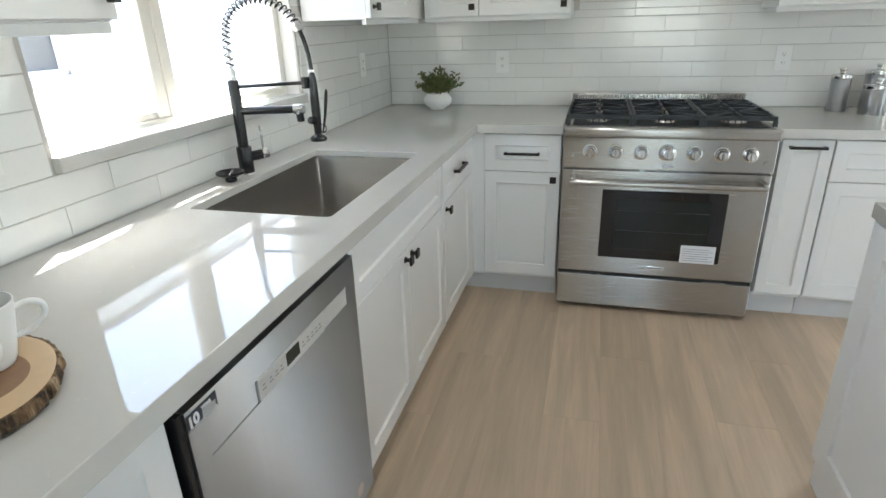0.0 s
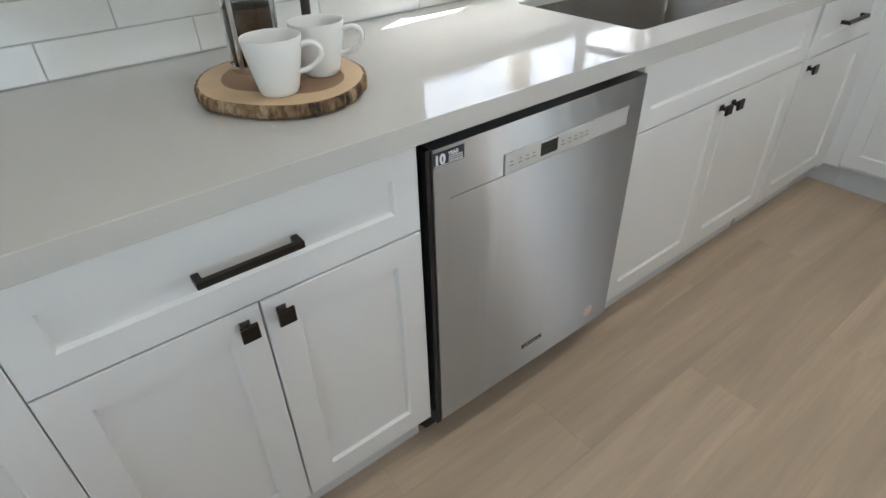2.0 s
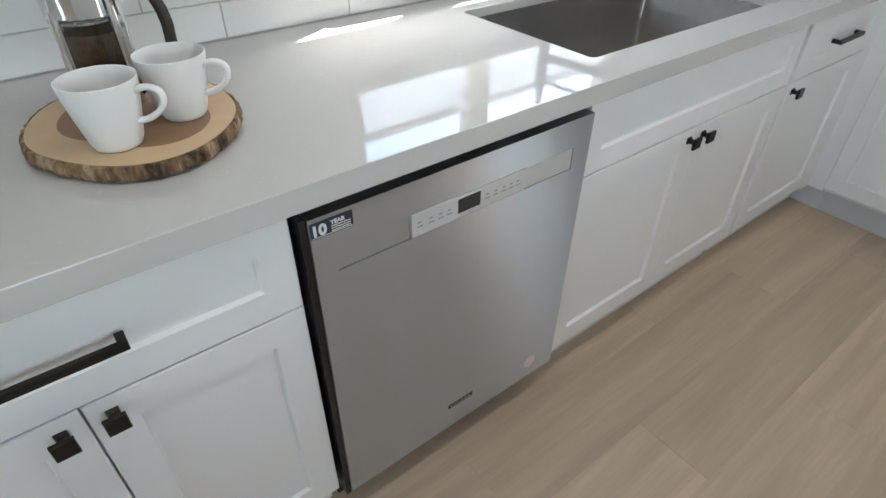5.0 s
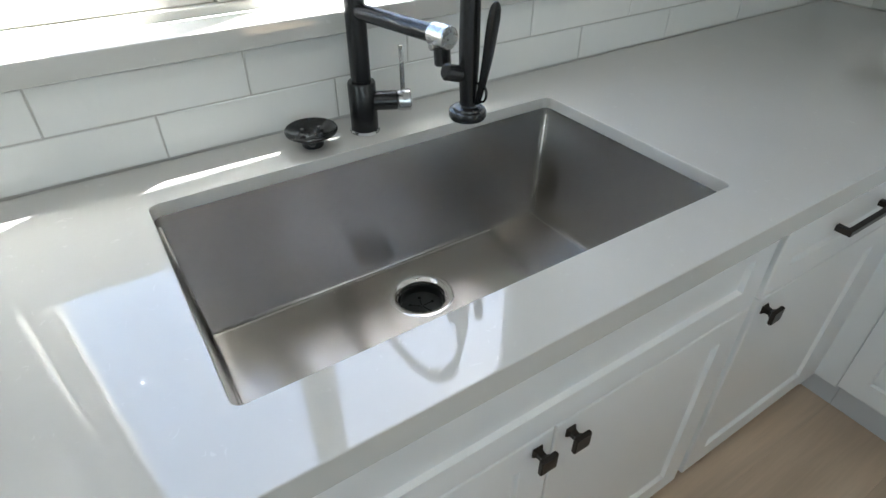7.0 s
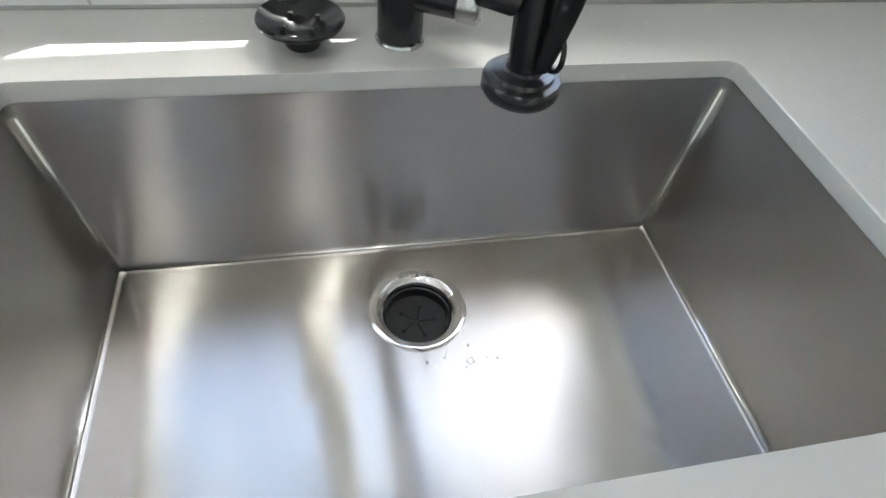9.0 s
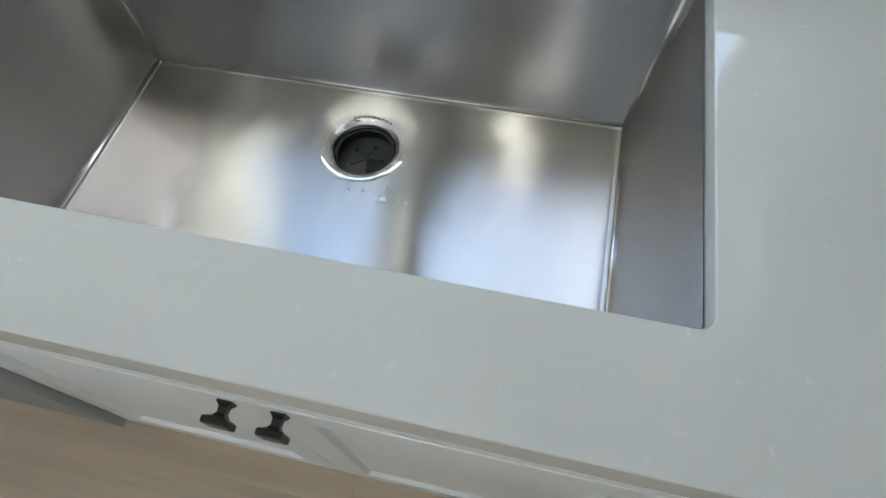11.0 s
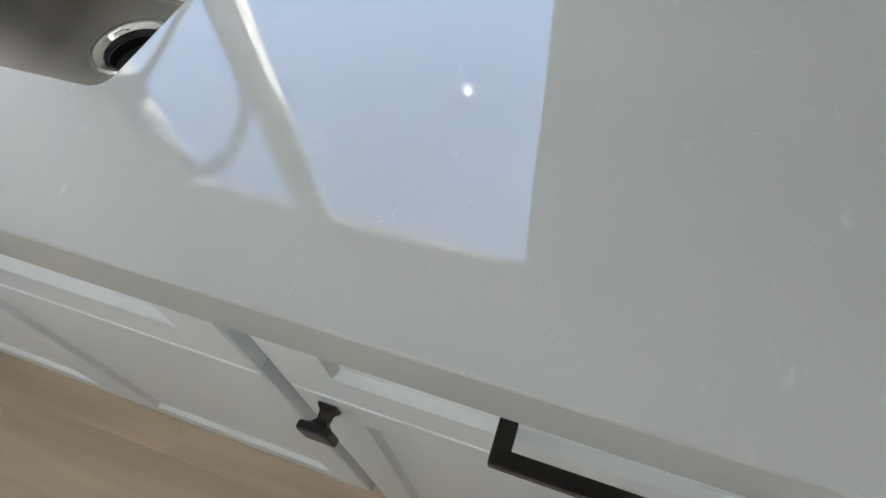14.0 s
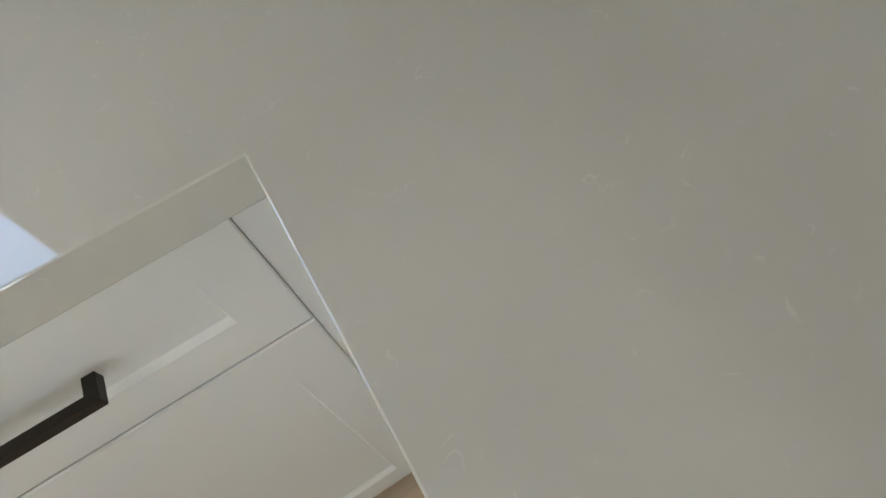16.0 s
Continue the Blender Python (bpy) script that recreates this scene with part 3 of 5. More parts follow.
def fillers():
    f = thing("corner_filler", (0.6, -0.6, GROUND), "white painted corner filler strips between cabinet runs", "trim", kind="structure")
    part("strip", box(0.585, FX + 0.017, -0.6850, -0.606, 0.136, TOP - SLAB - 0.001, 0.001), M_CAB, f)
    part("strip", box(FX + 0.0095, 0.6765, FY - 0.009, -0.585, 0.136, TOP - SLAB - 0.001, 0.001), M_CAB, f)
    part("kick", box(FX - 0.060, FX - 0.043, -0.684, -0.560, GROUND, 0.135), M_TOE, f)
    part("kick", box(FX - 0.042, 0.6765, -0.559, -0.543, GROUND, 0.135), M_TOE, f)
    g = thing("filler_strip", (0.6, -1.197, GROUND), "white painted filler strip between two cabinets", "trim", kind="structure")
    part("strip", box(0.56, FX + 0.006, -1.2076, -1.1854, 0.136, TOP - SLAB - 0.001, 0.001), M_CAB, g)
    e = thing("end_panel", (0.3, -4.12, GROUND), "white painted end panel of the cabinet run", "panel", kind="structure")
    part("panel", box(0.004, 0.62, -4.12, -4.102, GROUND, TOP - SLAB - 0.001, 0.001), M_CAB, e)


fillers()


def dishwasher():
    y0, y1 = -2.735, -2.104
    d = thing("dishwasher", (0.3, (y0 + y1) / 2, GROUND), "brushed stainless steel dishwasher with pocket handle under the worktop", "dishwasher")
    part("tub", box(0.03, 0.575, y0 + 0.008, y1 - 0.006, 0.05, 0.868, 0.004), M_DARK, d)
    part("toe_panel", box(0.50, 0.545, y0 + 0.012, y1 - 0.010, GROUND, 0.13, 0.002), M_BLACK, d)
    a, b, f = y0 + 0.018, y1 - 0.004, 0.637
    # door skin with a sunken grip band
    g0, g1, gz0, gz1 = -2.680, -2.155, 0.742, 0.789
    bm = bmesh.new()
    box(0.576, f, a, b, 0.142, gz0, 0.0, bm)
    box(0.576, f, a, b, gz1, 0.850, 0.0, bm)
    box(0.576, f, a, g0, gz0, gz1, 0.0, bm)
    box(0.576, f, g1, b, gz0, gz1, 0.0, bm)
    bmesh.ops.remove_doubles(bm, verts=bm.verts[:], dist=0.0001)
    door = part("door", bm, M_STEELV, d)
    part("grip", box(0.577, 0.6345, g0, -2.544, gz0, gz1, 0.0015), M_STEELV, door, "pale silver recessed grip")
    part("grip", box(0.577, 0.6345, -2.282, g1, gz0, gz1, 0.0015), M_PANEL, door, "pale silver recessed grip")
    cp = part("control_panel", box(0.577, 0.6385, -2.542, -2.284, gz0 + 0.001, gz1 - 0.001, 0.0015), M_PANEL, door, "pale silver control panel with small marks")
    part("display", box(0.6386, 0.6394, -2.445, -2.395, 0.754, 0.782), M_LCD, cp, "dark display")
    for k, y in enumerate((-2.526, -2.502, -2.482, -2.464, -2.378, -2.358, -2.338, -2.320, -2.303)):
        part("button_mark", box(0.6386, 0.6391, y - 0.006, y + 0.006, 0.7600, 0.7622), M_GREY, cp)
        part("button_mark", box(0.6386, 0.6391, y - 0.004, y + 0.003, 0.768, 0.7705), M_GREY, cp)
    part("edge_strip", box(0.574, f - 0.004, y0 + 0.006, a - 0.0005, 0.132, 0.851, 0.001), M_BLACK, d, "black side edge")
    st = part("sticker", box(f, f + 0.0006, -2.716, -2.646, 0.8150, 0.8430), M_NAVY, door, "navy warranty sticker with white print")
    bar = part("sticker_border", box(f + 0.0006, f + 0.0009, -2.7145, -2.6475, 0.8163, 0.8175), M_INK, st)
    for k in range(3):
        part("print_bar", box(f + 0.0006, f + 0.0009, -2.682, -2.650, 0.8190 + 0.0040 * k, 0.8207 + 0.0040 * k), M_INK, st)
    lettering("10", f + 0.0008, -2.7145, 0.8200, 0.0185, M_INK, st)
    lettering("YEAR", f + 0.0008, -2.6825, 0.8310, 0.0072, M_INK, st)
    pl = part("nameplate", box(f, f + 0.0022, -2.456, -2.386, 0.214, 0.226, 0.0006), M_BLACK, door, "small dark nameplate with chrome rim")
    part("rim", box(f, f + 0.0016, -2.459, -2.383, 0.2115, 0.2285, 0.0005), M_CHROME, pl)
    for k in range(6):
        part("print_bar", box(f + 0.0022, f + 0.0025, -2.450 + 0.0100 * k, -2.4435 + 0.0100 * k, 0.2175, 0.2225), M_GREY, pl)
    bd = turned([(0.0, 0.0), (0.019, 0.0), (0.019, 0.0006), (0.0, 0.0006)], 0, 0, 28, m=Matrix.Translation((f, -2.193, 0.196)) @ Matrix.Rotation(radians(90), 4, "Y"))
    part("round_sticker", bd, M_TAN, door, "small round grey paper sticker")


def lettering(text, x, y, z, size, material, parent):
    """Printed characters on a front that looks to +x."""
    cu = bpy.data.curves.new("print", "FONT")
    cu.body, cu.size, cu.extrude, cu.offset = text, size * 1.35, 0.00015, size * 0.065
    tmp = bpy.data.objects.new("print", cu)
    scene.collection.objects.link(tmp)
    me = bpy.data.meshes.new_from_object(tmp.evaluated_get(bpy.context.evaluated_depsgraph_get()))
    bpy.data.objects.remove(tmp)
    bm = bmesh.new()
    bm.from_mesh(me)
    bpy.data.meshes.remove(me)
    bmesh.ops.transform(bm, matrix=Matrix.Translation((x, y, z)) @ Matrix(((0, 0, 1, 0), (1, 0, 0, 0), (0, 1, 0, 0), (0, 0, 0, 1))), verts=bm.verts[:])
    return part("print", bm, material, parent)


dishwasher()


# ---- sink and tap ----
def sink():
    s = thing("kitchen_sink", ((SX0 + SX1) / 2, (SY0 + SY1) / 2, 0.62), "deep undermount brushed stainless steel kitchen sink", "sink")
    zt, zb = TOP - 0.0210, 0.652
    t0 = (SX0 + 0.0012, SX1 - 0.0012, SY0 + 0.0012, SY1 - 0.0012)
    b0 = (SX0 + 0.012, SX1 - 0.008, SY0 + 0.018, SY1 - 0.020)
    dx, dy, dz, rr = 0.246, -1.644, 0.6460, 0.060
    bm = bmesh.new()

    def ring(r, z, rad):
        vs = []
        for cx, cy, a0 in ((r[1] - rad, r[3] - rad, 0), (r[0] + rad, r[3] - rad, 90), (r[0] + rad, r[2] + rad, 180), (r[1] - rad, r[2] + rad, 270)):
            for k in range(5):
                a = radians(a0 + 22.5 * k)
                vs.append(bm.verts.new((cx + rad * math.cos(a), cy + rad * math.sin(a), z)))
        return vs

    def lerp(k):
        return tuple(p + (q - p) * k for p, q in zip(t0, b0))

    rings = [ring(t0, zt, 0.012), ring(t0, zt - 0.020, 0.012)]
    for k in range(1, 5):
        rings.append(ring(lerp(k / 4), zt - 0.020 + (zb + 0.010 - zt + 0.020) * k / 4, 0.010))
    c = 0.010
    for k in range(1, 4):
        a = radians(30 * k)
        ins = c * (1 - math.cos(a))
        r = (b0[0] + ins, b0[1] - ins, b0[2] + ins, b0[3] - ins)
        rings.append(ring(r, zb + c * (1 - math.sin(a)), 0.010))
    for ins in (0.0115, 0.0150):
        rings.append(ring((b0[0] + ins, b0[1] - ins, b0[2] + ins, b0[3] - ins), zb, 0.010))
    for a, b in zip(rings, rings[1:]):
        n = len(a)
        for i in range(n):
            bm.faces.new((a[i], a[(i + 1) % n], b[(i + 1) % n], b[i]))
    last = rings[-1]
    zf = last[0].co.z
    steps = ((0.30, 0.0012), (0.62, 0.0030), (0.88, 0.0048), (1.0, 0.0056))

    def spokes(v):
        d = Vector((v.co.x - dx, v.co.y - dy, 0))
        d, far = d.normalized(), d.length
        out = [v]
        for k, drop in steps:
            r = far + (rr - far) * k
            out.append(bm.verts.new((dx + r * d.x, dy + r * d.y, zf - drop)))
        return out

    n = len(last)
    lines = []
    for i in range(n):
        a, b = last[i], last[(i + 1) % n]
        lines.append(spokes(a))
        if (a.co - b.co).length > 0.05:
            for k in range(1, 10):
                lines.append(spokes(bm.verts.new(a.co.lerp(b.co, k / 10))))
    for p, q in zip(lines, lines[1:] + lines[:1]):
        for k in range(len(steps)):
            bm.faces.new((p[k], q[k], q[k + 1], p[k + 1]))
    basin = part("basin", bm, M_SINK, s, smooth=True)
    basin.modifiers.new("edge", "EDGE_SPLIT").split_angle = radians(40)
    # polished welds in the corners
    for (tx, ty), (bx, by) in zip([(t0[0], t0[2]), (t0[0], t0[3]), (t0[1], t0[2]), (t0[1], t0[3])], [(b0[0], b0[2]), (b0[0], b0[3]), (b0[1], b0[2]), (b0[1], b0[3])]):
        sx = 1 if tx < 0.3 else -1
        sy = 1 if ty < -1.6 else -1
        o = 0.0040
        part("corner_weld", tube([(tx + sx * o, ty + sy * o, zt - 0.014), (bx + sx * o, by + sy * o, zb + 0.006)], 0.0035, 8), M_SEAMST, basin, "bright polished corner seam", True)
    o = 0.0036
    q = [(b0[0] + o, b0[2] + o), (b0[1] - o, b0[2] + o), (b0[1] - o, b0[3] - o), (b0[0] + o, b0[3] - o)]
    for i in range(4):
        a, b = q[i], q[(i + 1) % 4]
        part("floor_weld", tube([(*a, zb + o), (*b, zb + o)], 0.0030, 8), M_SEAMST, basin, "bright polished floor seam", True)
    dr = part("drain_flange", turned([(0.061, dz - 0.004), (0.061, dz + 0.0015), (0.057, dz + 0.0028), (0.050, dz + 0.0018), (0.0445, dz - 0.004), (0.0435, dz - 0.035), (0.0415, dz - 0.036), (0.0415, dz - 0.04)], dx, dy, 48), M_CHROME, s, "polished steel drain flange", True)
    g = turned([(0.0432, dz - 0.012), (0.0405, dz - 0.013), (0.039, dz - 0.026), (0.030, dz - 0.0275), (0.0, dz - 0.0285)], dx, dy, 40)
    gd = part("splash_guard", g, M_GUARD, dr, "black rubber splash guard with slits", True)
    for k in range(5):
        a = radians(72 * k + 18)
        c, sn = math.cos(a), math.sin(a)
        part("slit", tube([(dx + 0.003 * c, dy + 0.003 * sn, dz - 0.0280), (dx + 0.022 * c, dy + 0.022 * sn, dz - 0.0276)], 0.0008, 5), M_BLACK, dr)
        part("slit_hole", turned([(0.0, dz - 0.0270), (0.0030, dz - 0.0270), (0.0030, dz - 0.0282)], dx + 0.023 * c, dy + 0.023 * sn, 12), M_BLACK, dr)
    for k in range(9):
        a = radians(150 + 7.5 * k)
        c, sn = math.cos(a), math.sin(a)
        tilt = Matrix.Translation((dx + 0.0535 * c, dy + 0.0535 * sn, dz + 0.00245)) @ Matrix.Rotation(a, 4, "Z") @ Matrix.Rotation(radians(8), 4, "Y")
        bar = box(-0.0024, 0.0024, -0.0022, 0.0020, -0.0001, 0.00035)
        bmesh.ops.transform(bar, matrix=tilt, verts=bar.verts[:])
        part("stamped_mark", bar, M_GREY, dr)
    return s



def water_drops():
    """Dried drops on the basin floor below the drain."""
    w = tagged(new("water_spots"), "dried water spots on the sink floor beside the drain", "water spots", kind="stuff")
    w.location = (0.327, -1.594, 0.6474)
    rnd = random.Random(8)
    for k in range(26):
        big = k == 0
        a, d = rnd.uniform(0, 6.28), 0 if big else abs(rnd.gauss(0.012, 0.012))
        r = 0.0042 if big else rnd.uniform(0.0006, 0.0016)
        x, y = 0.327 + d * math.cos(a), -1.594 + d * 1.3 * math.sin(a)
        part("spot", turned([(0.0, 0.64850), (r * 0.7, 0.64845), (r, 0.64820), (r, 0.6462)], x, y, 12), M_SPOT, w)
    for x, y, r in ((0.480, -1.745, 0.006), (0.484, -1.735, 0.004), (0.476, -1.738, 0.003)):
        part("spot", turned([(0.0, 0.65240), (r * 0.8, 0.65238), (r, 0.65220), (r, 0.6500)], x, y, 20), M_SPOT, w)


sink()
water_drops()


def tap():
    """Tall black tap with spring spout, swivel filler and pull-down spray head."""
    bx, by = 0.073, -1.650
    ux, uy = 0.985, 0.17
    t = thing("kitchen_tap", (bx, by, TOP), "tall matte black spring kitchen tap with pull-down spray head", "tap")

    def at(d, z, s=0.0):
        return (bx + ux * d - uy * s, by + uy * d + ux * s, z)

    part("base_ring", turned([(0.0, TOP), (0.0265, TOP), (0.0268, TOP + 0.002), (0.0255, TOP + 0.0045), (0.0, TOP + 0.0045)], bx, by, 36), M_STEEL, t, "steel base ring", True)
    part("body", turned([(0.0, TOP + 0.0045), (0.0235, TOP + 0.0045), (0.0240, TOP + 0.007), (0.0240, 1.001), (0.0225, 1.004), (0.0178, 1.0045), (0.0, 1.0045)], bx, by, 36), M_BLACK, t, "", True)
    part("riser", turned([(0.0, 1.0045), (0.0170, 1.0045), (0.0170, 1.206), (0.0160, 1.212), (0.0, 1.212)], bx, by, 32), M_BLACK, t, "", True)
    part("collar", turned([(0.0, 1.212), (0.0105, 1.212), (0.0118, 1.214), (0.0105, 1.218), (0.0118, 1.222), (0.0105, 1.226), (0.0118, 1.230), (0.0105, 1.234), (0.0118, 1.238), (0.0105, 1.242), (0.0118, 1.246), (0.0105, 1.252), (0.0, 1.252)], bx, by, 24), M_STEEL, t, "steel threaded collar", True)
    # handle valve at the side
    hv = (0.45, 0.893)
    def side(d, z):
        return (bx + hv[0] * d, by + hv[1] * d, z)
    part("valve", rod(side(0.018, 0.968), side(0.060, 0.968), 0.0165, 28), M_BLACK, t, "", True)
    cap = part("valve_cap", rod(side(0.0605, 0.968), side(0.084, 0.968), 0.0185, 28, 0.002), M_STEEL, t, "brushed steel valve cap", True)
    part("lever", tube([side(0.070, 0.985), side(0.070, 1.03), side(0.069, 1.062)], 0.0042, 12), M_STEEL, cap, "thin steel lever", True)
    # filler spout
    part("filler_arm", rod(at(0.014, 1.118), at(0.185, 1.121), 0.0128, 24), M_BLACK, t, "", True)
    fc = part("filler_cap", rod(at(0.1855, 1.121), at(0.219, 1.1215), 0.0158, 32, 0.0012), M_STEEL, t, "brushed steel swivel cap", True)
    part("filler_nozzle", rod(at(0.202, 1.110), at(0.205, 1.082), 0.0118, 28, 0.0015), M_BLACK, t, "", True)
    part("diverter_pin", rod(at(0.206, 1.112, -0.008), at(0.206, 1.112, -0.024), 0.0052, 16, 0.001), M_STEEL, fc, "small steel diverter pin", True)
    # holder arm
    part("holder_arm", rod(at(0.012, 1.193), at(0.225, 1.201), 0.0055, 16), M_BLACK, t, "", True)
    part("holder_clip", rod(at(0.232, 1.184), at(0.232, 1.218), 0.0125, 20, 0.002), M_BLACK, t, "", True)
    # hose arch
    arch = []
    P = [(0.0, 1.252), (0.0, 1.33), (0.012, 1.385), (0.052, 1.428), (0.108, 1.443), (0.170, 1.428), (0.216, 1.388), (0.240, 1.335), (0.252, 1.280), (0.256, 1.236)]
    def spl(k):
        i = min(int(k), len(P) - 2)
        f = k - i
        p0, p1, p2, p3 = P[max(i - 1, 0)], P[i], P[i + 1], P[min(i + 2, len(P) - 1)]
        return tuple(0.5 * (2 * b + (c - a) * f + (2 * a - 5 * b + 4 * c - d) * f * f + (3 * b - a - 3 * c + d) * f ** 3) for a, b, c, d in zip(p0, p1, p2, p3))
    N = 90
    line = [spl(k * (len(P) - 1) / N) for k in range(N + 1)]
    bare = int(N * 0.70)
    # pale hose colour stands in for window brightness between the coils
    part("hose", tube([at(d, z) for d, z in line[:bare + 1]], 0.0050, 12), M_STEEL, t, "hose inside the spring, coloured pale like the bright window behind", True)
    part("hose", tube([at(d, z) for d, z in line[bare:]], 0.0068, 12), M_BLACK, t, "black rubber hose", True)
    coil = []
    turns, M = 24, 24 * 16
    end = int(N * 0.70)
    for k in range(M + 1):
        f = k / M * end
        i = min(int(f), end - 1)
        a, b = line[i], line[i + 1]
        d, z = a[0] + (b[0] - a[0]) * (f - i), a[1] + (b[1] - a[1]) * (f - i)
        tx, tz = b[0] - a[0], b[1] - a[1]
        ln = math.hypot(tx, tz)
        nx, nz = -tz / ln, tx / ln
        ang = 2 * math.pi * turns * k / M
        coil.append(at(d + nx * 0.0115 * math.cos(ang), z + nz * 0.0115 * math.cos(ang), 0.0115 * math.sin(ang)))
    part("spring", tube(coil, 0.0023, 7), M_BLACK, t, "open black steel spring", True)
    cp = line[end]
    cq = line[end + 5]
    part("spring_end", rod(at(*cp), at(*cq), 0.0140, 24, 0.002), M_STEEL, t, "bright steel spring end", True)
    # spray head
    sx = 0.256
    hd = part("spray_head", turned([(0.0, 1.240), (0.0080, 1.240), (0.0088, 1.228), (0.0118, 1.215), (0.0135, 1.17), (0.0138, 1.115), (0.0130, 1.075), (0.0115, 1.050), (0.0115, 1.036), (0.0, 1.036)], *at(sx, 0)[:2], 28), M_BLACK, t, "", True)
    part("head_ring", turned([(0.0100, 1.240), (0.0118, 1.238), (0.0118, 1.232), (0.0100, 1.230)], *at(sx, 0)[:2], 24), M_CHROME, hd, "chrome ring", True)
    part("spray_face", turned([(0.0, 1.041), (0.0125, 1.041), (0.0135, 1.039), (0.0205, 1.0375), (0.0212, 1.0345), (0.0255, 1.0335), (0.0264, 1.031), (0.0264, 1.024), (0.0245, 1.021), (0.0, 1.021)], *at(sx, 0)[:2], 36), M_GLOSSY, hd, "dark round spray face", True)
    part("spray_knob", rod(at(sx - 0.004, 1.084, -0.010), at(sx - 0.010, 1.092, -0.036), 0.0112, 24, 0.003), M_BLACK, hd, "", True)
    lv = [at(sx + d, z, 0.005) for d, z in ((0.014, 1.044), (0.017, 1.056), (0.023, 1.080), (0.029, 1.110), (0.033, 1.138), (0.036, 1.158), (0.0375, 1.170), (0.038, 1.1765), (0.0382, 1.180))]
    part("trigger", tube(lv, 0.004, 16, flat=2.3, radii=[0.0022, 0.0028, 0.0034, 0.0042, 0.0047, 0.0048, 0.0043, 0.0032, 0.0015]), M_BLACK, hd, "flat black trigger paddle", True)
    lp = [at(sx + 0.014 + 0.011 * math.cos(a), 1.058 + 0.013 * math.sin(a), 0.010) for a in [radians(15 * k) for k in range(25)]]
    part("trigger_loop", tube(lp, 0.0018, 8), M_BLACK, hd, "", True)


tap()


def stopper():
    x, y = 0.080, -1.752
    s = thing("drain_stopper", (x, y, TOP), "black rubber sink stopper lying on the worktop", "stopper")
    prof = [(0.0, TOP + 0.0005), (0.017, TOP + 0.0005), (0.0185, TOP + 0.003), (0.0185, TOP + 0.013), (0.022, TOP + 0.017), (0.036, TOP + 0.021), (0.0435, TOP + 0.026), (0.0445, TOP + 0.030),
            (0.0425, TOP + 0.0325), (0.039, TOP + 0.030), (0.033, TOP + 0.025), (0.020, TOP + 0.021), (0.012, TOP + 0.013), (0.0, TOP + 0.013)]
    part("cup", turned(prof, x, y, 40), M_GLOSSY, s, "", True)
    for k in range(4):
        a = radians(90 * k + 30)
        part("rib", box(x - 0.0025 + 0.020 * math.cos(a), x + 0.0025 + 0.020 * math.cos(a), y - 0.0025 + 0.020 * math.sin(a), y + 0.0025 + 0.020 * math.sin(a), TOP + 0.012, TOP + 0.027, 0.001), M_RUBBER, s)


stopper()


